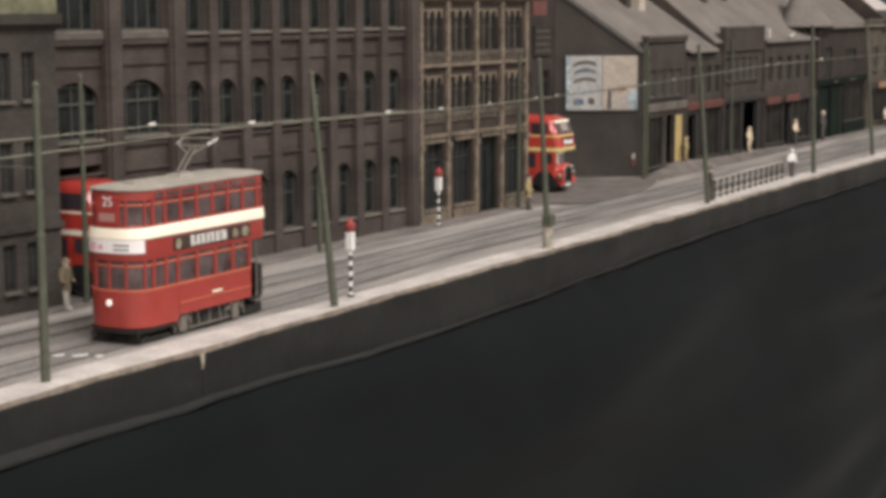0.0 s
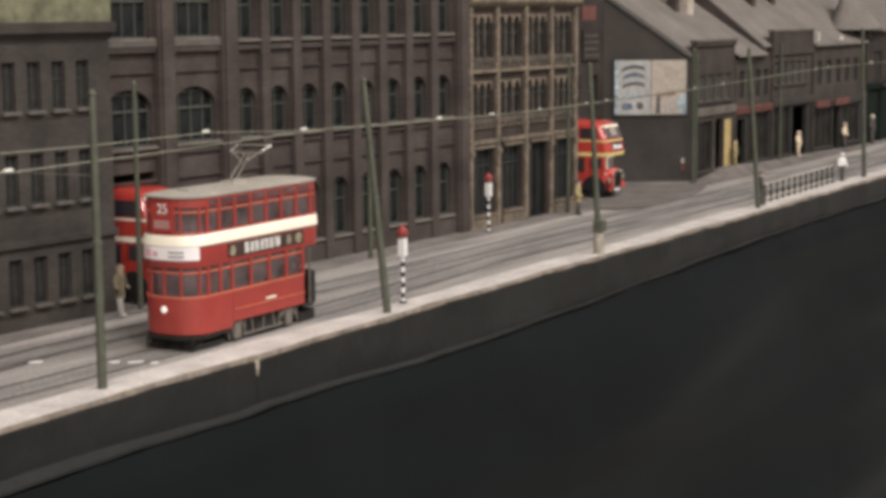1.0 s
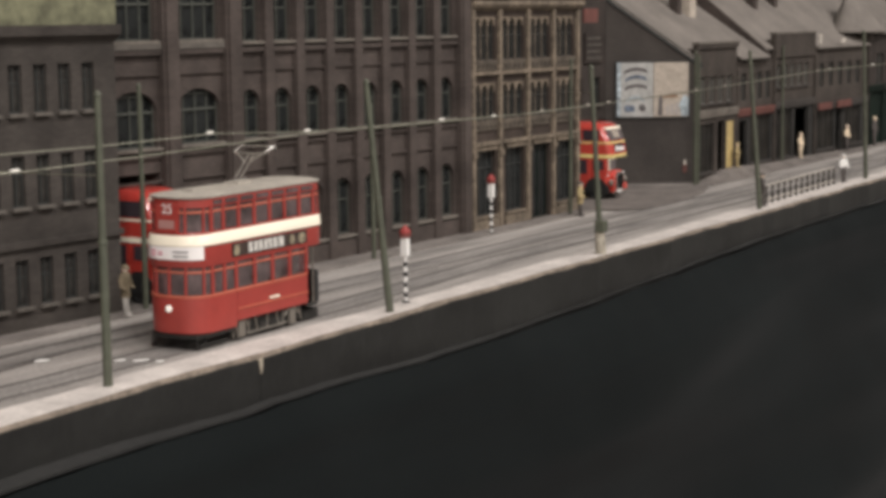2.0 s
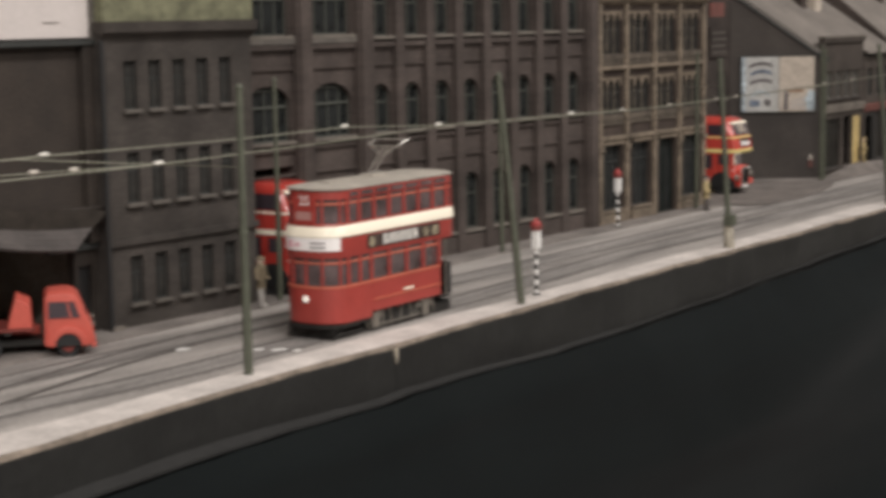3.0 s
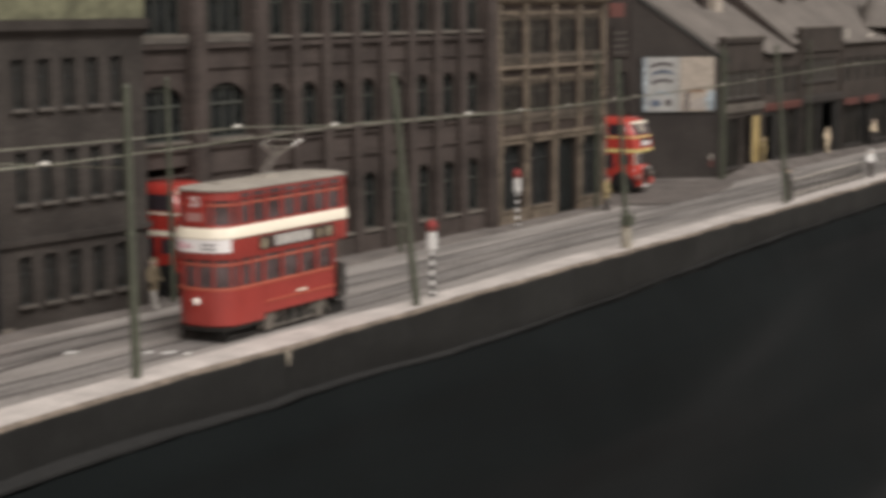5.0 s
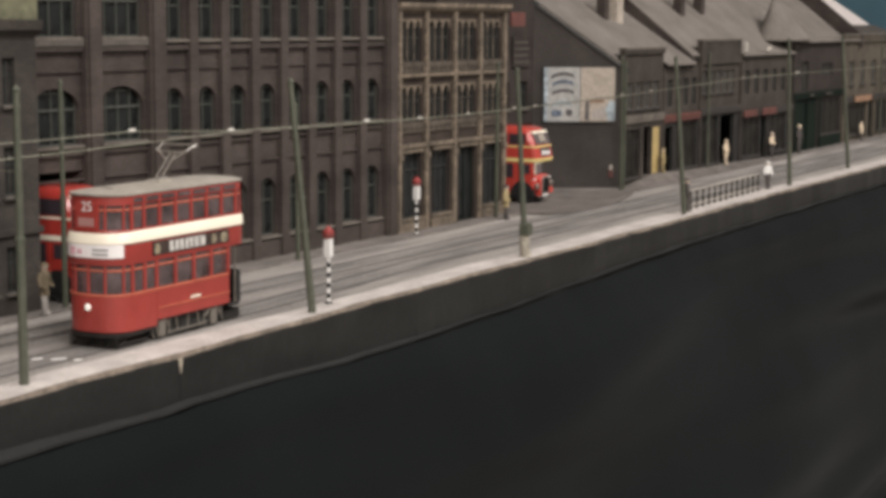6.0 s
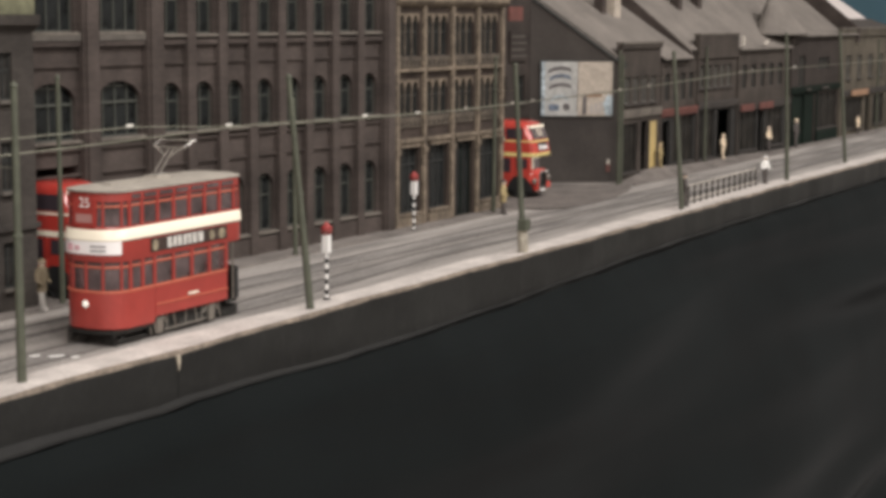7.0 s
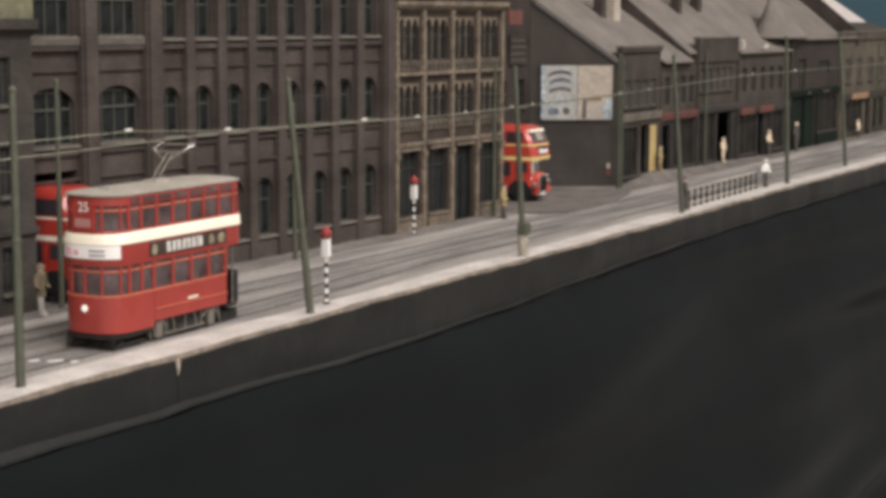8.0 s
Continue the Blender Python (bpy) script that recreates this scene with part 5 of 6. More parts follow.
def tram():
    L, hw = 0.0960, 0.0145
    h = thing("tram", pose(0.0680, 0.0262, 0.0008, 0, 0, 0.6), "dusky red and cream double-deck tram standing on the near track", "tram")
    b0, b1 = 0.0105, 0.0100
    part("vestibule_dash", hull([(0.0062, 0.0012, 0.0275, hw - 0.0004), (0.0066, 0.0006, 0.0275, hw), (0.0206, 0.0004, 0.0275, hw + 0.0001), (0.0218, 0.0006, 0.0275, hw)], b0, 0.0006), "tram_red", h, "curved red front dash panel", smooth=True)
    part("side_panel", shell([(0.0088, 0.0276, 0.0795, -hw, hw), (0.0218, 0.0276, 0.0795, -hw, hw)], 0.0006), "tram_red", h)
    part("dash_rail", hull([(0.0212, 0.0001, 0.0796, hw + 0.0004), (0.0220, 0.0002, 0.0796, hw + 0.0004)], b0, 0.001), "tram_lining", h, "worn lighter red waist rail")
    part("bumper", hull([(0.0046, -0.0006, 0.0270, hw - 0.0006), (0.0061, -0.0008, 0.0270, hw - 0.0002)], b0, 0.001), "chassis", h)
    part("saloon_glazing", hull([(0.0221, 0.0010, 0.0792, hw - 0.0006), (0.0338, 0.0014, 0.0792, hw - 0.0006)], b0 - 0.0004, 0.002), "tram_glass", h, "dim saloon windows with pinkish reflections in their colour", smooth=True)
    part("upper_body", hull([(0.0336, 0.0004, L, hw), (0.0342, 0.0, L, hw + 0.0002), (0.0472, 0.0004, L, hw + 0.0002), (0.0478, 0.0007, L, hw)], b0, b1), "tram_red", h, smooth=True)
    part("cream_band", hull([(0.0421, -0.0004, L + 0.0002, hw + 0.0004), (0.0426, -0.0008, L + 0.0002, hw + 0.0009), (0.0466, 0.0003, L + 0.0001, hw + 0.0005), (0.0470, 0.0008, L - 0.0004, hw + 0.0002)], b0, b1), "cream", h, "cream band round the upper deck", smooth=True)
    part("upper_glazing", hull([(0.0479, 0.0014, L - 0.0010, hw - 0.0006), (0.0580, 0.0022, L - 0.0014, hw - 0.0006)], b0 - 0.0004, b1 - 0.0004), "tram_glass", h, "dim upper-deck windows with pinkish reflections in their colour", smooth=True)
    part("cant_rail", hull([(0.0578, 0.0014, L - 0.0006, hw), (0.0616, 0.0018, L - 0.0008, hw)], b0, b1), "tram_red", h, smooth=True)
    part("waist_rail", hull([(0.0312, 0.0008, 0.0794, hw - 0.0001), (0.0319, 0.0008, 0.0794, hw - 0.0001)], b0, 0.001), "tram_lining", h)
    part("light_rail", hull([(0.0556, 0.0012, L - 0.0008, hw - 0.0002), (0.0563, 0.0012, L - 0.0008, hw - 0.0002)], b0, b1), "tram_lining", h)
    part("roof", hull([(0.0615, 0.0008, L - 0.0002, hw + 0.0004), (0.0622, 0.0006, L, hw + 0.0005), (0.0628, 0.0024, L - 0.002, hw - 0.0022), (0.0632, 0.0060, L - 0.006, hw - 0.0060), (0.0634, 0.0120, L - 0.012, 0.0040)], b0, b1), "tram_roof", h, "dusty grey roof", smooth=True)
    # window pillars along both sides and round the bowed ends
    low = plan(0.0006, 0.0794, hw - 0.0002, b0, 0.002, 0)
    up = plan(0.0012, L - 0.0008, hw - 0.0002, b0, b1, 0)
    front = [k for k in (2, 5, 7, 9, 12)]
    for ring, z0, z1, xs in ((low, 0.0217, 0.0339, (0.0115, 0.0195, 0.0275, 0.0405, 0.0535, 0.0662, 0.0788)), (up, 0.0477, 0.0581, (0.0115, 0.0195, 0.0300, 0.0410, 0.0520, 0.0630, 0.0740, 0.0850))):
        for x in xs:
            for s in (-1, 1):
                part("window_pillar", box(B(), x - 0.0008, x + 0.0008, s * (hw - 0.0004) - 0.0004, s * (hw - 0.0004) + 0.0004, z0, z1), "tram_red", h)
        for k in front:
            x, y, _ = ring[k]
            part("window_pillar", rod(B(), (x + 0.0003, y, z0), (x + 0.0005, y, z1), 0.0006, n=6), "tram_red", h)
        if ring is up:
            for k in (18, 20, 22, 24, 26):
                x, y, _ = ring[k]
                part("window_pillar", rod(B(), (x - 0.0003, y, z0), (x - 0.0005, y, z1), 0.0006, n=6), "tram_red", h)
    # small hinged ventilators above the upper windows
    vents = (0.0115, 0.0195, 0.0300, 0.0410, 0.0520, 0.0630, 0.0740, 0.0850)
    for xa, xb in zip(vents, vents[1:]):
        for s in (-1, 1):
            part("ventilator", box(B(), xa + 0.0012, xb - 0.0012, s * hw - 0.0003, s * hw + 0.0003, 0.0586, 0.0604), "tram_glass", h)
    # destination boxes and adverts
    d = part("destination_box", box(B(), 0.0002, 0.0030, -0.0052, 0.0052, 0.0478, 0.0586), "tram_red", h, "route number and destination blinds")
    text_mesh("25", 0.0056, "white", "route_number", d, Matrix.Translation((0.0001, -0.0005, 0.0572)) @ pose(0, 0, 0, 90, 0, -90))
    part("blind", box(B(), 0.00005, 0.00015, -0.0040, 0.0040, 0.0494, 0.0528), "blind_red", d)
    ring = [p for p in plan(-0.0004, 0.0110, hw + 0.0006, b0, 0.001, 0, 24) if p[0] < 0.0066]
    a = part("front_advert", prism(B(), [(x, y) for x, y, _ in ring] + [(x + 0.0007, y * 0.94) for x, y, _ in ring][::-1], 0.0368, 0.0422, "z"), "poster_white", h, "pale advert panel wrapped round the front", smooth=True)
    for k, (y0, y1, z0, z1, mat) in enumerate(((0.0050, 0.0092, 0.0378, 0.0408, "pink"), (0.0016, 0.0046, 0.0382, 0.0402, "pink"), (-0.0012, 0.0014, 0.0376, 0.0398, "pink"), (-0.0105, -0.0030, 0.0396, 0.0406, "grey_print"), (-0.0105, -0.0030, 0.0378, 0.0388, "grey_print"))):
        bm = B()
        ring = [p for p in plan(-0.0006, 0.0110, hw + 0.0009, b0, 0.001, 0, 24) if y0 <= p[1] <= y1 and p[0] < 0.012]
        inner = [(x + 0.0006, y) for x, y, _ in ring]
        prism(bm, [(x, y) for x, y, _ in ring] + inner[::-1], z0, z1, "z")
        part("advert_bar", bm, mat, a)
    s = part("side_advert", box(B(), 0.0242, 0.0782, -hw - 0.0007, -hw + 0.0001, 0.0358, 0.0413), "advert_dark", h, "dark advert board with white letter bars")
    x = 0.0352
    for w in (0.0034, 0.0030, 0.0034, 0.0028, 0.0030, 0.0034, 0.0012, 0.0030):
        part("letter_bar", box(B(), x, x + w * 0.80, -hw - 0.0009, -hw - 0.00071, 0.0364, 0.0407), "letter_white", s)
        x += w * 1.12
    for x, w in ((0.0248, 0.0040), (0.0650, 0.0036), (0.0716, 0.0054)):
        part("emblem", prism(B(), [(x + w / 2 + w / 2 * math.cos(a), 0.0383 + 0.0022 * math.sin(a)) for a in [k * math.tau / 10 for k in range(10)]], -hw - 0.0009, -hw - 0.00071), "emblem", s, "dull buff emblem")
    part("fleet_lettering", box(B(), 0.0500, 0.0570, -hw - 0.0006, -hw - 0.0002, 0.0148, 0.0156), "cream", h)
    part("moulding", box(B(), 0.0280, 0.0790, -hw - 0.0005, -hw - 0.00005, 0.0134, 0.0139), "tram_lining", h)
    part("headlamp", turned(B(), [(0.0012, 0), (0.0015, 0.0004), (0.0013, 0.0009), (0.0005, 0.0012)], n=14), "headlight", h, "bright round headlamp", smooth=True).matrix_basis = pose(0.0006, 0, 0.0166, 0, -90, 0)
    # truck
    t = part("truck_frame", box(B(), 0.0250, 0.0780, -0.0118, -0.0104, 0.0022, 0.0076), "chassis", h, bevel=0.0003)
    part("side_beam", box(B(), 0.0250, 0.0780, 0.0104, 0.0118, 0.0022, 0.0076), "chassis", t)
    part("spring", box(B(), 0.0450, 0.0630, -0.0128, -0.0119, 0.0012, 0.0050), "chassis", t, bevel=0.0003)
    for x in (0.0320, 0.0690):
        part("axle_box", box(B(), x - 0.0022, x + 0.0022, -0.0134, -0.0119, 0.0010, 0.0080), "silver_dull", t, bevel=0.0004)
        for y in (-0.0083, 0.0083):
            wheel(h, x, y, 0.0050, 0.0024)
        for q in (-0.0052, 0.0052):
            part("leaf_spring", rod(B(), (x + q, -0.0124, 0.0050), (x + q * 0.3, -0.0124, 0.0094), 0.0006, n=6), "silver_dull", t)
    part("under_floor", box(B(), 0.0276, 0.0780, -0.0120, 0.0120, 0.0076, 0.0087), "black", h)
    guard = part("lifeguard", box(B(), 0.0040, 0.0230, -0.0112, 0.0112, 0.0030, 0.0047), "chassis", h, bevel=0.0004)
    for k in range(4):
        part("lifeguard_slat", box(B(), 0.0030, 0.0040, -0.0122, 0.0122, 0.0002 + 0.0011 * k, 0.0008 + 0.0011 * k), "chassis", guard)
    for y in (-0.0115, -0.0040, 0.0040, 0.0115):
        part("lifeguard_strut", rod(B(), (0.0044, y, 0.0002), (0.0120, y, 0.0044), 0.0005, n=6), "chassis", guard)
    part("guard_board", box(B(), 0.0050, 0.0240, -0.0122, -0.0116, 0.0008, 0.0022), "chassis", guard)
    part("sand_pipe", rod(B(), (0.0262, -0.0122, 0.0070), (0.0272, -0.0122, 0.0010), 0.0005, n=6), "silver_dull", guard)
    for k, x in enumerate((0.0282, 0.0378, 0.0422, 0.0512, 0.0575, 0.0628, 0.0745)):
        part("brake_hanger", rod(B(), (x, -0.0125, 0.0080), (x + 0.0012 * (-1) ** k, -0.0129, 0.0014), 0.00035, n=6), "silver_dull", guard)
    part("brake_rod", rod(B(), (0.0360, -0.0126, 0.0018), (0.0650, -0.0126, 0.0022), 0.0004, n=6), "silver_dull", guard)
    part("tray", box(B(), 0.0800, 0.0920, -0.0110, 0.0110, 0.0004, 0.0047), "chassis", h, bevel=0.0006)
    # rear platform, open to the near side
    part("platform", hull([(0.0066, 0.0797, 0.0935, hw - 0.0012), (0.0080, 0.0797, 0.0935, hw - 0.0012)], 0.0005, 0.007), "chassis", h)
    part("rear_dash", loft(B(), [[(p[0], p[1], z) for p in plan(0.0860, 0.0945, hw - 0.0010, 0.0005, 0.007, 0) if p[0] > 0.0878] + [(p[0] - 0.0010, p[1] * 0.94, z) for p in plan(0.0860, 0.0945, hw - 0.0010, 0.0005, 0.007, 0) if p[0] > 0.0878][::-1] for z in (0.0080, 0.0215)]), "black", h, "dark rear dash panel")
    part("handrail", rod(B(), (0.0850, -hw + 0.0012, 0.0080), (0.0850, -hw + 0.0012, 0.0337), 0.0005), "sill", h, "pale platform handrail")
    part("stair_stringer", prism(B(), [(0.0830, 0.0080), (0.0855, 0.0080), (0.0905, 0.0330), (0.0875, 0.0330)], 0.002, 0.010), "chassis", h)
    # current collector
    c = part("collector_base", box(B(), 0.0440, 0.0540, -0.0036, 0.0036, 0.0630, 0.0646), "tram_roof", h, bevel=0.0003)
    part("base_spring", rod(B(), (0.0450, -0.0016, 0.0650), (0.0525, -0.0016, 0.0650), 0.0006, n=8), "silver", c)
    for s in (-1, 1):
        part("collector_arm", rod(B(), (0.0478, s * 0.0015, 0.0646), (0.0590, s * 0.0013, 0.0752), 0.00026, n=6), "silver_dull", c)
        part("collector_strut", rod(B(), (0.0560, s * 0.0013, 0.0722), (0.0580, s * 0.0080, 0.0764), 0.00028, n=6), "silver", c)
        part("bow_end", rod(B(), (0.0578, s * 0.0080, 0.0763), (0.0642, s * 0.0088, 0.0786), 0.00034, n=6), "silver", c)
        part("bow_knob", turned(B(), [(0.0001, -0.0007), (0.0007, -0.0004), (0.0007, 0.0004), (0.0001, 0.0007)], n=8), "silver", c).matrix_basis = pose(0.0580, s * 0.0080, 0.0764)
    part("collector_bow", rod(B(), (0.0640, -0.0088, 0.0785), (0.0640, 0.0088, 0.0785), 0.00034, n=6), "silver", c)
    part("collector_bow", rod(B(), (0.0590, -0.0072, 0.0756), (0.0590, 0.0072, 0.0756), 0.00028, n=6), "silver", c)
    part("trolley_plank", box(B(), 0.0140, 0.0440, -0.0030, 0.0030, 0.0631, 0.0640), "tram_roof", h)
    h.scale = (1.012, 1.0, 1.015)
    return h


def box_ring(x0, x1, y0, y1, z, r, n=4):
    ring = []
    for cx, cy, a0 in ((x0 + r, y0 + r, math.pi), (x1 - r, y0 + r, 1.5 * math.pi), (x1 - r, y1 - r, 0), (x0 + r, y1 - r, 0.5 * math.pi)):
        for k in range(n + 1):
            a = a0 + math.pi / 2 * k / n
            ring.append((cx + r * math.cos(a), cy + r * math.sin(a), z))
    return ring


def shell(rows, r):
    """A body with rounded corners from rows of (z, x0, x1, y0, y1)."""
    return loft(B(), [box_ring(x0, x1, y0, y1, z, r) for z, x0, x1, y0, y1 in rows])


DECKS = (0.0, 0.0066, 0.0274, 0.0306, 0.0416, 0.07), (0.0, 0.0066, 0.0310, 0.0338, 0.0420, 0.07)


def bus(m, label, band="yellow", scale=(1, 1, 1), paint="bus_red", glass="vehicle_glass", front_glass="vehicle_glass_pale"):
    """Half-cab double-decker; front at x = 0, near side at y = 0, 105 mm long."""
    L, W = 0.1045, 0.0300
    h = thing("double_decker_bus", m, label, "bus", "double-decker buses")
    part("saloon", shell([(0.0055, 0.0165, L - 0.012, 0.0, W), (0.0275, 0.0165, L - 0.012, 0.0, W)], 0.0008), paint, h)
    part("rear_wall", shell([(0.0055, L - 0.0022, L, 0.0060, W), (0.0275, L - 0.0022, L, 0.0060, W)], 0.0008), paint, h)
    part("platform_floor", box(B(), L - 0.012, L - 0.0022, 0.0006, W - 0.0006, 0.0050, 0.0062), "chassis", h)
    part("platform_back", box(B(), L - 0.0119, L - 0.0023, W - 0.0016, W - 0.0004, 0.0063, 0.0274), "bus_red2", h)
    part("rear_apron", box(B(), L - 0.0120, L, 0.0, 0.0022, 0.0050, 0.0130), paint, h, bevel=0.0006)
    part("cab", shell([(0.0065, 0.0050, 0.0164, 0.0172, W - 0.0002), (0.0190, 0.0020, 0.0164, 0.0172, W), (0.0274, 0.0034, 0.0164, 0.0172, W)], 0.0012), paint, h, smooth=True)
    bonnet = part("bonnet", loft(B(), [[(x, 0.0072, 0.0058), (x, 0.0228, 0.0058), (x, 0.0228, z - 0.0030), (x, 0.0196, z), (x, 0.0104, z), (x, 0.0072, z - 0.0030)] for x, z in ((0.0002, 0.0186), (0.0012, 0.0192), (0.0162, 0.0200))]), paint, h, bevel=0.0004, smooth=True)
    grille = part("radiator", prism(B(), [(0.0104, 0.0070), (0.0214, 0.0070), (0.0216, 0.0160), (0.0194, 0.0182), (0.0124, 0.0182), (0.0102, 0.0160)], -0.0010, 0.0001, "x"), "silver", bonnet, "plated radiator surround", bevel=0.0003)
    part("grille", prism(B(), [(0.0112, 0.0078), (0.0206, 0.0078), (0.0208, 0.0156), (0.0190, 0.0173), (0.0128, 0.0173), (0.0110, 0.0156)], -0.0013, -0.00105, "x"), "black", grille)
    for k in range(9):
        part("grille_slat", box(B(), -0.0016, -0.00131, 0.0117 + 0.0010 * k, 0.0119 + 0.0010 * k, 0.0082, 0.0170), "chassis", grille)
    for y0, y1 in ((-0.0006, 0.0070), (0.0230, 0.0306)):
        bm = B()
        arc = [(0.0115 + 0.0112 * math.cos(a), 0.0064 + 0.0098 * math.sin(a)) for a in [math.pi * k / 12 for k in range(13)]]
        inn = [(0.0115 + 0.0090 * math.cos(a), 0.0060 + 0.0080 * math.sin(a)) for a in [math.pi * k / 12 for k in range(13)]]
        prism(bm, arc + inn[::-1], y0, y1)
        if y0 < 0.01:
            part("wing", bm, paint, h, "rounded red front wing", smooth=True, bevel=0.0007)
        else:
            bm.free()
            # black plate on the cab side for the shaded hollow of the arch
            part("arch_void", prism(B(), [(0.0118 + 0.0100 * math.cos(a), 0.0052 + 0.0100 * math.sin(a)) for a in [math.pi * k / 12 for k in range(13)]], W - 0.0004, W + 0.0002), "black", h)
        # hollow under the wing, its shade a black filling
        part("arch_void", prism(B(), [(0.0115 + 0.0088 * math.cos(a), 0.0060 + 0.0078 * math.sin(a)) for a in [math.pi * k / 12 for k in range(13)]], y0 + 0.0030, y1 - 0.0030), "black", h)
        near = y0 < 0.01
        part("headlamp", turned(B(), [(0.0012, -0.0022), (0.0024, -0.0006), (0.0026, 0.0), (0.0018, 0.0007), (0.0006, 0.0010)], n=14), "silver_dull", h, "plated headlamp", smooth=True).matrix_basis = pose(0.0004, 0.0040 if near else 0.0272, 0.0128 if near else 0.0118, 0, -90, 0)
        part("sidelamp", turned(B(), [(0.0007, -0.0008), (0.0010, 0.0), (0.0006, 0.0005)], n=10), "lamp_glass", h, smooth=True).matrix_basis = pose(0.0028, 0.0020 if near else 0.0285, 0.0165, 0, -90, 0)
    part("front_apron", box(B(), 0.0010, 0.0026, 0.0070, 0.0235, 0.0048, 0.0074), paint, h, bevel=0.0004)
    part("dumb_iron_bar", rod(B(), (0.0, 0.0050, 0.0050), (0.0, 0.0260, 0.0050), 0.0006), "silver_dull", h)
    part("plate_bar", box(B(), -0.0008, -0.0004, 0.0120, 0.0200, 0.0050, 0.0066), "white", h)
    part("upper_deck", shell([(0.0274, 0.0006, L, 0.0, W), (0.0320, 0.0, L, 0.0, W), (0.0430, 0.0020, L - 0.0004, 0.0, W), (0.0525, 0.0064, L - 0.0020, 0.0004, W - 0.0004), (0.0552, 0.0086, L - 0.0036, 0.0016, W - 0.0016), (0.0568, 0.0122, L - 0.0066, 0.0040, W - 0.0040), (0.0575, 0.0170, L - 0.012, 0.0085, W - 0.0085)], 0.0042), paint, h, smooth=True)
    part("relief_band", shell([(0.0276, 0.0003, L + 0.0003, -0.0003, W + 0.0003), (0.0306, -0.0003, L + 0.0003, -0.0003, W + 0.0003)], 0.0042), band, h, "yellow band between the decks", smooth=True)
    part("thin_band", shell([(0.0416, 0.0012, L, -0.0002, W + 0.0002), (0.0427, 0.0013, L, -0.0002, W + 0.0002)], 0.0042), band, h, "thin yellow band under the upper windows", smooth=True)
    part("lower_band", box(B(), 0.0166, L - 0.0121, -0.0002, -0.00003, 0.0150, 0.0156), band, h)
    for side, y in ((-1, 0.0), (1, W)):
        for k in range(5):
            x = 0.0190 + 0.0146 * k
            o = part("window_pane", box(B(), x, x + 0.0128, y - 0.0003 + side * 0.0001, y + 0.0003 + side * 0.0001, 0.0172, 0.0262), glass, h)
        for k in range(6):
            x = 0.0092 + 0.0148 * k
            part("window_pane", box(B(), x, x + 0.0132, y - 0.0003 - side * 0.00008, y + 0.0003 - side * 0.00008, 0.0436, 0.0518), glass, h)
    for y0, y1 in ((0.0035, 0.0144), (0.0156, 0.0265)):
        o = part("front_pane", prism(B(), [(0.0015, 0.0438), (0.0053, 0.0522), (0.0070, 0.0522), (0.0032, 0.0438)], y0, y1), front_glass, h)
        part("pane_frame", prism(B(), [(0.0048, 0.0520), (0.0056, 0.0537), (0.0074, 0.0537), (0.0070, 0.0520)], y0 - 0.0004, y1 + 0.0004), "cream", h)
        inner = (y1 - 0.0030, y1 - 0.0004) if y0 < 0.01 else (y0 + 0.0004, y0 + 0.0030)
        # pale strips imitate lamp glints on the two front panes
        part("vent_frame", prism(B(), [(0.0018, 0.0458), (0.0042, 0.0512), (0.0052, 0.0512), (0.0028, 0.0458)], *inner), "poster_cream", h, "pale strip standing in for a glint on the front window")
    d = part("destination_box", prism(B(), [(-0.0002, 0.0326), (0.0004, 0.0406), (0.0014, 0.0406), (0.0014, 0.0326)], 0.0080, 0.0220), "black", h, "dark destination box with pale blinds")
    part("blind", box(B(), -0.0005, 0.0006, 0.0085, 0.0165, 0.0340, 0.0376), "poster_white", d)
    part("blind", box(B(), -0.0005, 0.0006, 0.0180, 0.0218, 0.0340, 0.0386), "poster_white", d)
    screen = part("windscreen", box(B(), 0.0014, 0.0024, 0.0188, 0.0285, 0.0200, 0.0264), front_glass, h)
    part("screen_frame", box(B(), 0.0012, 0.0022, 0.0182, 0.0291, 0.0265, 0.0271), "cream", screen)
    part("screen_frame", box(B(), 0.0012, 0.0022, 0.0286, 0.0292, 0.0198, 0.0264), "cream", screen)
    part("cab_window", box(B(), 0.0055, 0.0140, W - 0.0002, W + 0.0003, 0.0200, 0.0262), glass, h)
    # black sheet imitates the shade inside the bulkhead opening
    part("bulkhead_window", box(B(), 0.0158, 0.01645, 0.0006, 0.0168, 0.0192, 0.0267), "black", h, "dark bulkhead opening beside the cab")
    # underside coloured black in place of the shade under the upper deck
    part("canopy_floor", box(B(), 0.0010, 0.0164, 0.0006, 0.0171, 0.0268, 0.0273), "black", h)
    for x in (0.0115, 0.0770):
        for y in (0.0036, 0.0264):
            wheel(h, x, y, 0.0068, 0.0050, "chassis")
    for y in (-0.0002, W - 0.0004):
        # rear arches are black half discs that imitate shaded hollows
        part("wheel_arch", prism(B(), [(0.0770 + 0.0076 * math.cos(a), 0.0050 + 0.0078 * math.sin(a)) for a in [math.pi * k / 8 for k in range(9)]], y, y + 0.0006), "black", h)
    part("underframe", box(B(), 0.0040, L - 0.014, 0.0060, 0.0240, 0.0026, 0.0054), "chassis", h)
    part("lifeguard_rail", box(B(), 0.0230, 0.0680, 0.0010, 0.0016, 0.0022, 0.0050), "chassis", h)
    part("platform_pole", rod(B(), (L - 0.0010, 0.0012, 0.0055), (L - 0.0010, 0.0012, 0.0275), 0.0004), "cream", h)
    # deck heights: tall lower saloon under a shallow upper deck
    for ob in h.children_recursive:
        if ob.name.split(".")[0] in ("wheel", "rim", "tyre"):
            continue
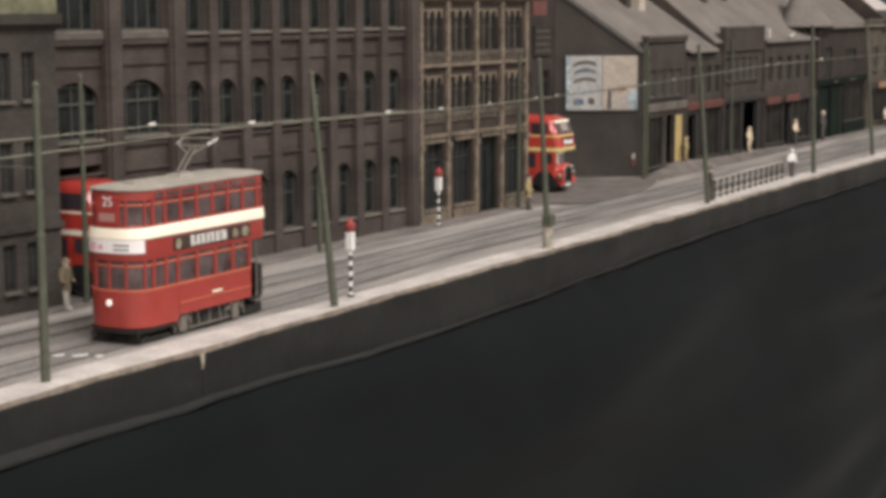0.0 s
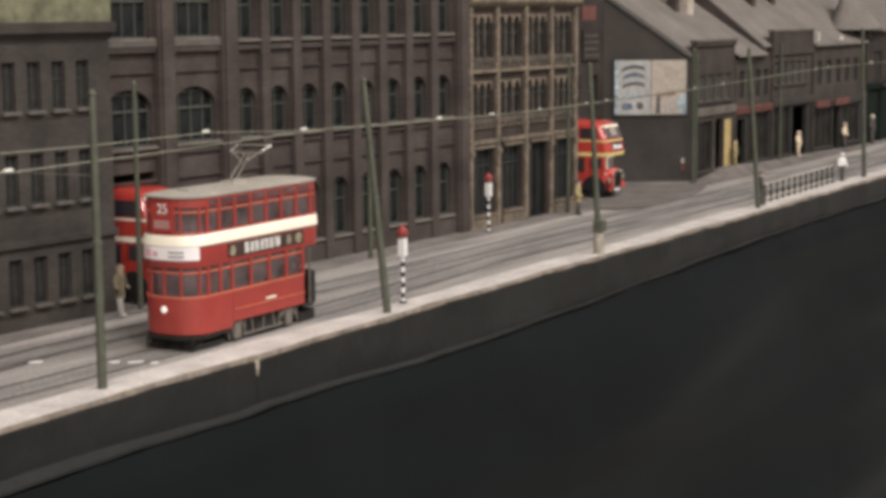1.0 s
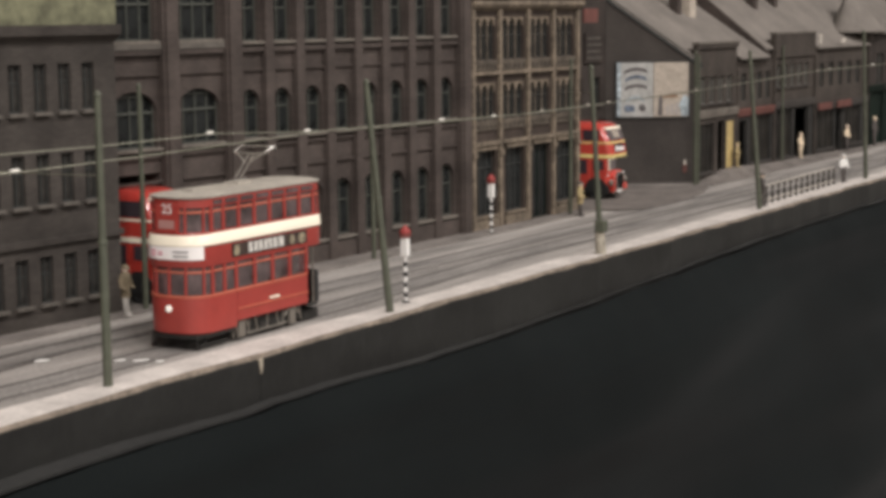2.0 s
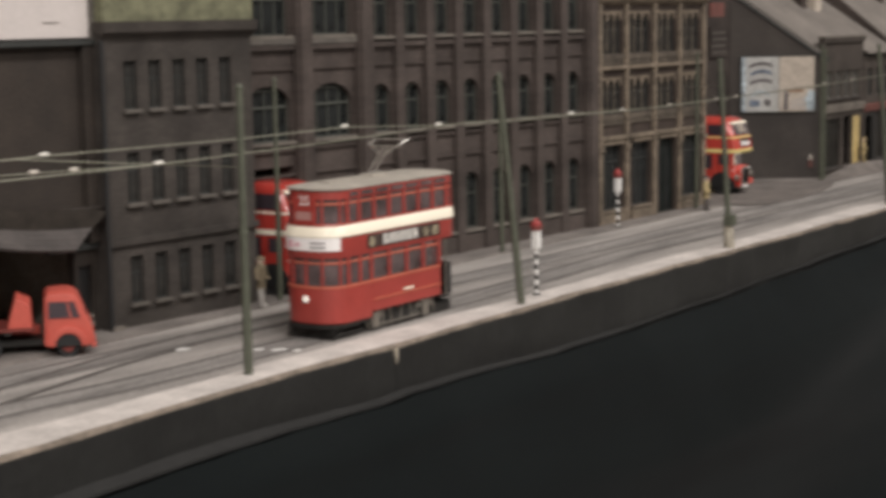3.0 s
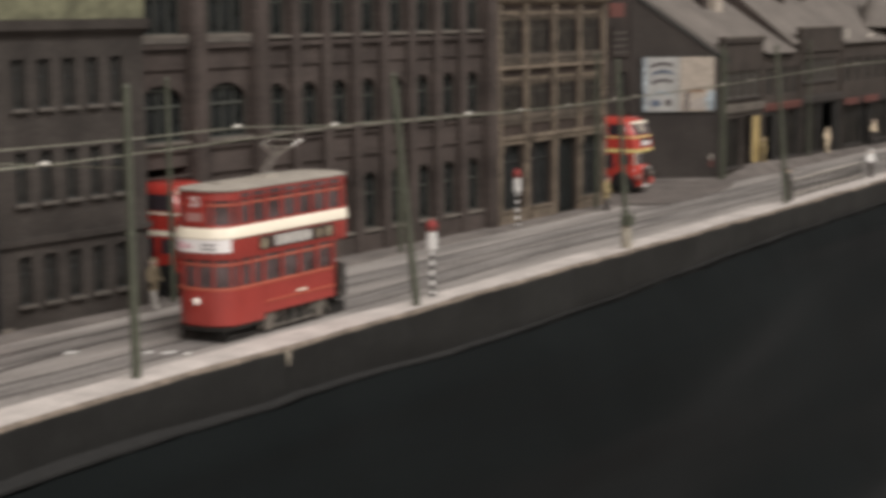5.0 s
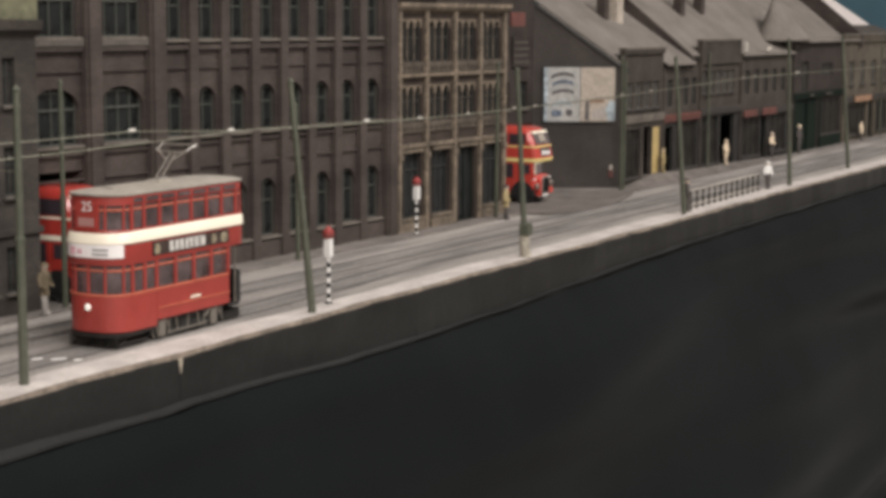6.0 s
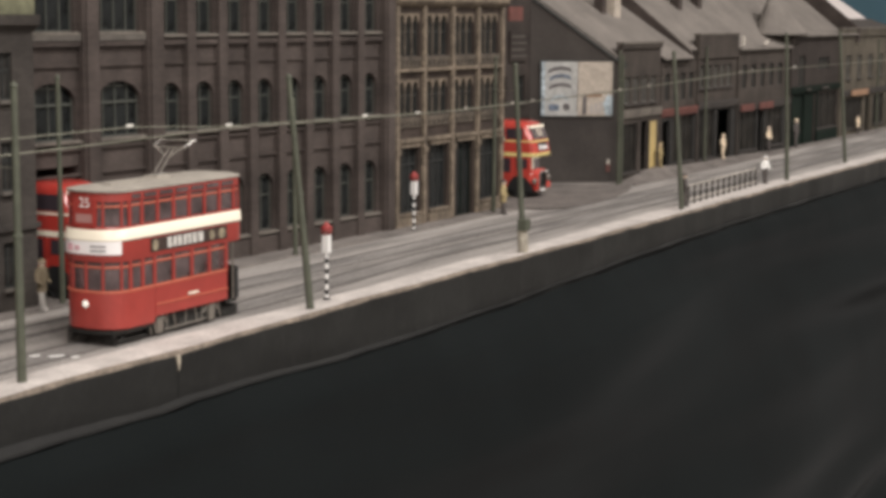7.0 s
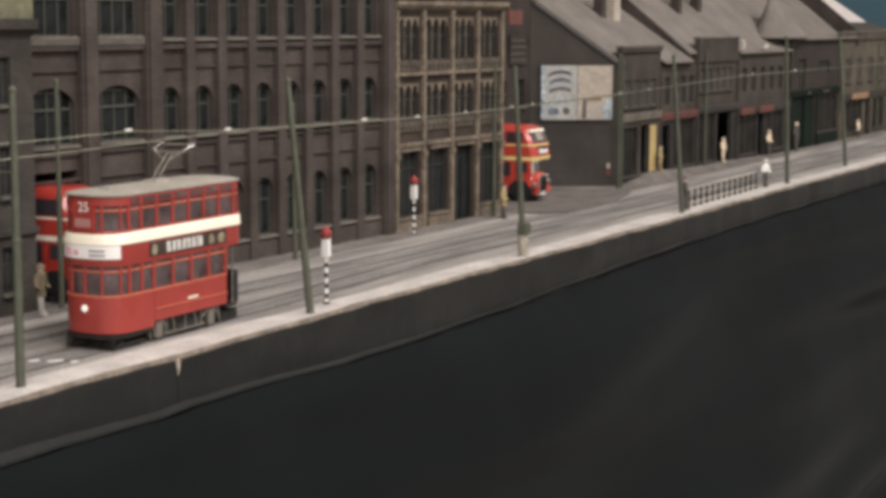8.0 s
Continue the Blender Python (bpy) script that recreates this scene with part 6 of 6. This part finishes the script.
        if ob.matrix_basis == Matrix():
            for v in ob.data.vertices:
                v.co.z = float(np.interp(v.co.z, DECKS[0], DECKS[1]))
        else:
            ob.location.z = float(np.interp(ob.location.z, DECKS[0], DECKS[1]))
    h.scale = scale
    return h


def lorry():
    """Cab-over tractor lorry; front at x = 0, running back along +x, near side at y = 0."""
    h = thing("lorry", pose(0.0166, 0.0990, 0.0001, 0, 0, 137), "small orange-red lorry backed into the loading bay", "lorry")
    h.scale = (0.94, 0.94, 0.94)
    W = 0.0270
    cab = [(0.0010, 0.0050), (0.0000, 0.0075), (0.0004, 0.0120), (0.0028, 0.0165), (0.0058, 0.0245), (0.0080, 0.0268), (0.0120, 0.0276), (0.0190, 0.0272), (0.0205, 0.0255), (0.0210, 0.0090), (0.0210, 0.0050)]
    c = part("cab", prism(B(), cab, 0, W), "lorry", h, smooth=True, bevel=0.0007)
    for y in (-0.0003, W - 0.0002):
        part("side_window", prism(B(), [(0.0056, 0.0170), (0.0082, 0.0240), (0.0188, 0.0242), (0.0190, 0.0170)], y - 0.0001 if y < 0.01 else y + 0.0001, y + 0.0005 if y < 0.01 else y + 0.0006), "vehicle_glass", c)
        win = [(0.0050, 0.0164), (0.0078, 0.0246), (0.0193, 0.0248), (0.0195, 0.0164)]
        part("window_surround", prism(B(), win, y + 0.0001, y + 0.0004), "lorry", c, bevel=0.0001)
        part("window_pillar", prism(B(), [(0.0092, 0.0168), (0.0106, 0.0243), (0.0113, 0.0243), (0.0099, 0.0168)], y - 0.0003 if y < 0.01 else y + 0.0003, y + 0.0006 if y < 0.01 else y + 0.0008), "lorry", c)
        part("door_line", box(B(), 0.0196, 0.0199, y, y + 0.0005, 0.0080, 0.0250), "bus_red2", c)
        arc = [(0.0110 + 0.0086 * math.cos(a), 0.0048 + 0.0086 * math.sin(a)) for a in [math.pi * k / 8 for k in range(9)]]
        inn = [(0.0110 + 0.0056 * math.cos(a), 0.0048 + 0.0056 * math.sin(a)) for a in [math.pi * k / 8 for k in range(9)]]
        part("wheel_arch", prism(B(), arc + inn[::-1], y - 0.0012, y + 0.0012), "lorry", c, smooth=True, bevel=0.0004)
        # shade inside the lorry's arch, as a black plate
        part("arch_void", prism(B(), inn, y - 0.0001, y + 0.0006), "black", c)
        part("headlamp", turned(B(), [(0.0014, 0), (0.0015, 0.0006), (0.0008, 0.0010)], n=12), "silver_dull", c).matrix_basis = pose(0.0006, 0.0035 if y < 0.01 else W - 0.0035, 0.0132, 0, -90, 0)
    part("windscreen", prism(B(), [(0.0030, 0.0172), (0.0060, 0.0240), (0.0066, 0.0240), (0.0038, 0.0172)], 0.0030, W - 0.0030), "vehicle_glass", c)
    part("bumper", box(B(), -0.0008, 0.0012, 0.0008, W - 0.0008, 0.0036, 0.0056), "lorry", h, bevel=0.0004)
    f = part("chassis_frame", box(B(), 0.0090, 0.0620, 0.0070, 0.0200, 0.0046, 0.0072), "chassis", h)
    part("side_tank", box(B(), 0.0225, 0.0350, 0.0010, 0.0062, 0.0060, 0.0108), "lorry", f, bevel=0.0006)
    part("headboard", prism(B(), [(0.0256, 0.0132), (0.0264, 0.0228), (0.0325, 0.0262), (0.0362, 0.0132)], 0.0015, W - 0.0015), "lorry", h, bevel=0.0004)
    part("flat_bed", box(B(), 0.0250, 0.0640, 0.0005, W - 0.0005, 0.0118, 0.0131), "lorry_bed", h, bevel=0.0003)
    for x in (0.0110, 0.0440, 0.0540):
        for y in (0.0030, 0.0240):
            wheel(h, x, y, 0.0048 if x < 0.02 else 0.0053, 0.0040, "lorry_bed" if x < 0.02 else "chassis")
    return h


tram()
bus(pose(0.7010, 0.1105, 0.0017, 0, 0, 90), "glossy red double-decker bus with yellow bands in the side street", scale=(1.0, 1.0, 0.97))
# second bus wears the darkened red that imitates its shade in the gate
bus(pose(0.1795, 0.0995, 0.0012, 0, 0, 90), "glossy red double-decker bus nosing out of the warehouse gate", "cream", (1.0, 1.0, 0.945), "bus_red2")
lorry()


# ---- small things ----
def tram_stop(x, y, label):
    h = thing("tram_stop_post", pose(x, y, 0.0007), label, "stop post", "tram stop posts")
    n = 9
    for k in range(n):
        z0 = 0.0222 * k / n
        part("post_band", rod(B(), (0, 0, z0), (0, 0, z0 + 0.0222 / n), 0.0009, n=10), "black" if k % 2 else "white", h)
    part("sign_plate", box(B(), -0.0015, 0.0015, -0.0018, 0.0018, 0.0223, 0.0312), "white", h, "plain white stop plate", bevel=0.0003)
    cap = part("sign_head", turned(B(), [(0.0024, 0.0313), (0.0028, 0.0325), (0.0026, 0.0346), (0.0012, 0.0360), (0.0005, 0.0370)], n=12), "stop_red", h, "red rounded stop head", smooth=True)
    part("head_rim", turned(B(), [(0.0029, 0.0322), (0.0030, 0.0326), (0.0029, 0.0330)], n=12), "sign_red", cap)
    part("foot", turned(B(), [(0.0019, 0), (0.0017, 0.0006), (0.0010, 0.0010)], n=10), "black", h)
    return h


def pillar_box(x, y):
    h = thing("pillar_box", pose(x, y, 0.0012), "dull red pillar box on the pavement by the warehouse", "pillar box")
    part("base", turned(B(), [(0.0060, 0), (0.0060, 0.0022), (0.0056, 0.0028)]), "black", h, smooth=True)
    part("body", turned(B(), [(0.0055, 0.0028), (0.0055, 0.0190), (0.0058, 0.0196)]), "post_red", h, smooth=True)
    part("cap", turned(B(), [(0.0062, 0.0197), (0.0063, 0.0208), (0.0052, 0.0220), (0.0026, 0.0230), (0.0004, 0.0233)]), "post_red", h, smooth=True)
    part("slot", box(B(), -0.0026, 0.0026, -0.0058, -0.0052, 0.0168, 0.0176), "black", h)
    part("notice_plate", box(B(), -0.0022, 0.0022, -0.0059, -0.0053, 0.0122, 0.0152), "white", h)


def figure(x, y, hgt, coat, legs, label, turn=0.0, z=0.0012, lean=0.0, short=False, cap="dark_fig"):
    """A tiny painted model person, plain and still, as one mesh."""
    bm = B()
    s = hgt / 0.0225
    def ring(cx, cy, cz, rx, ry, n=10):
        return [(s * (cx + rx * math.cos(k * math.tau / n)), s * (cy + ry * math.sin(k * math.tau / n)), s * cz) for k in range(n)]
    for sx in (-1, 1):
        stride = 0.0008 * sx
        loft(bm, [ring(sx * 0.0019, stride - 0.0008, 0, 0.0010, 0.0021), ring(sx * 0.0019, stride - 0.0003, 0.0012, 0.0009, 0.0012), ring(sx * 0.0015, stride * 0.5, 0.0052, 0.0011, 0.0012), ring(sx * 0.0012, 0, 0.0098, 0.0014, 0.0016)])
    a = len(bm.faces)
    loft(bm, [ring(0, 0, 0.0082, 0.0030, 0.0021), ring(0, 0, 0.0125, 0.0024, 0.0018), ring(0, 0, 0.0165, 0.0033, 0.0019), ring(0, 0, 0.0184, 0.0030, 0.0016), ring(0, 0, 0.0192, 0.0011, 0.0010)])
    for sx in (-1, 1):
        loft(bm, [ring(sx * 0.0034, -0.0022, 0.0118, 0.0007, 0.0008), ring(sx * 0.0048, -0.0004, 0.0128, 0.0009, 0.0009), ring(sx * 0.0042, 0.0002, 0.0158, 0.0010, 0.0011), ring(sx * 0.0032, 0, 0.0182, 0.0010, 0.0011)])
    b = len(bm.faces)
    loft(bm, [ring(0, 0, 0.0188, 0.0009, 0.0009), ring(0, -0.0002, 0.0197, 0.0013, 0.0015), ring(0, -0.0001, 0.0209, 0.0015, 0.0017), ring(0, 0, 0.0212, 0.0010, 0.0012)])
    c = len(bm.faces)
    loft(bm, [ring(0, -0.0003, 0.0210, 0.0017, 0.0021), ring(0, -0.0001, 0.0214, 0.0016, 0.0018), ring(0, 0, 0.0222, 0.0012, 0.0013), ring(0, 0, 0.0225, 0.0004, 0.0004)])
    bm.faces.ensure_lookup_table()
    for i, f in enumerate(bm.faces):
        f.material_index = 0 if i < a or (short and i < b and f.calc_center_median().z < 0.0120 * s) else 1 if i < b else 2 if i < c else 3
    ob = part("model_figure", bm, legs, smooth=True)
    ob.data.materials.append(M[coat])
    ob.data.materials.append(M["flesh_tone"])
    ob.data.materials.append(M[cap])
    ob.matrix_world = pose(x, y, z, lean, 0, turn)
    tagged(ob, label, "figurine", "street figurines")


tram_stop(0.2156, 0.0030, "striped tram stop post with a red head, near pavement")
tram_stop(0.4690, 0.0972, "striped tram stop post with a red head, far kerb")
pillar_box(0.2400, 0.1150)
figure(0.2580, 0.1155, 0.0235, "khaki", "khaki", "small khaki painted figurine beside the pillar box", 20)
figure(0.1228, 0.0965, 0.0235, "brown_fig", "pale_fig", "small brown-jacketed figurine in pale trousers by the bus", 15, cap="brown_fig")
figure(0.5810, 0.0905, 0.0235, "khaki", "dark_fig", "small brown painted figurine by the stone offices", 15, 0.0004)
figure(0.8990, 0.1020, 0.0205, "khaki", "khaki", "small ochre painted figurine outside the end shop", 10, shop_rise(0.8990, 0.1020), cap="khaki")
figure(1.0580, 0.1030, 0.0225, "cream_fig", "cream_fig", "small cream painted figurine before a shop window", 0, shop_rise(1.0580, 0.1030), cap="cream_fig")
figure(1.1900, 0.1025, 0.0245, "cream_fig", "dark_fig", "small figurine in a pale jacket outside a shop", 0, shop_rise(1.1900, 0.1025), short=True, cap="flesh_tone")
figure(1.2700, 0.1000, 0.0290, "dark_fig", "dark_fig", "small dark figurine with a pale hat at the corner shop", 0, cap="cream_fig")
figure(1.5050, 0.1000, 0.0220, "cream_fig", "dark_fig", "small pale figurine by the end shop", 0)
figure(0.6895, 0.0016, 0.0235, "dark_fig", "dark_fig", "small dark-coated figurine beside a tramway pole", 30, 0.0007)
figure(0.8850, 0.0065, 0.0222, "white", "dark_fig", "small figurine in white shirt and dark trousers by the railing", -20, 0.0007, short=True, cap="white")


def railing():
    a, b, n = Vector((0.7040, 0.0040, 0.0007)), Vector((0.8650, 0.0078, 0.0007)), 13
    h = thing("railing", Matrix.Translation(a), "low pale railing with dark turned balusters on the pavement edge", "railing")
    d = b - a
    for k in range(n):
        c = d * (k / (n - 1))
        part("baluster", turned(B(), [(0.0012, 0), (0.0011, 0.0020), (0.0006, 0.0030), (0.0014, 0.0058), (0.0005, 0.0088), (0.0009, 0.0105), (0.0009, 0.0128)], n=8), "iron_brown", h, smooth=True).location = c
    part("top_rail", rod(B(), Vector((0, 0, 0.0133)), d + Vector((0, 0, 0.0133)), 0.00045, n=8), "rail_pale", h)
    part("bottom_rail", rod(B(), Vector((0, 0, 0.0030)), d + Vector((0, 0, 0.0030)), 0.0004, n=8), "rail_pale", h)


railing()
for i, (x, y, w, d) in enumerate(((0.0405, 0.0290, 0.0040, 0.0014), (0.0440, 0.0218, 0.0060, 0.0016), (0.0465, 0.0142, 0.0030, 0.0015), (0.0254, 0.0570, 0.0060, 0.0026))):
    bm = B()
    prism(bm, [(w / 2 * math.cos(a) * (1 + 0.3 * math.sin(3 * a + i)), d / 2 * math.sin(a) * (1 + 0.3 * math.cos(2 * a + i))) for a in [k * math.tau / 9 for k in range(9)]], 0.0, 0.0005, "z")
    ob = part("plaster_crumb", bm, "white")
    ob.matrix_world = pose(x, y, 0.0004, 0, 0, -30)
    tagged(ob, "flake of white plaster lying on the street", "debris", "plaster flakes")
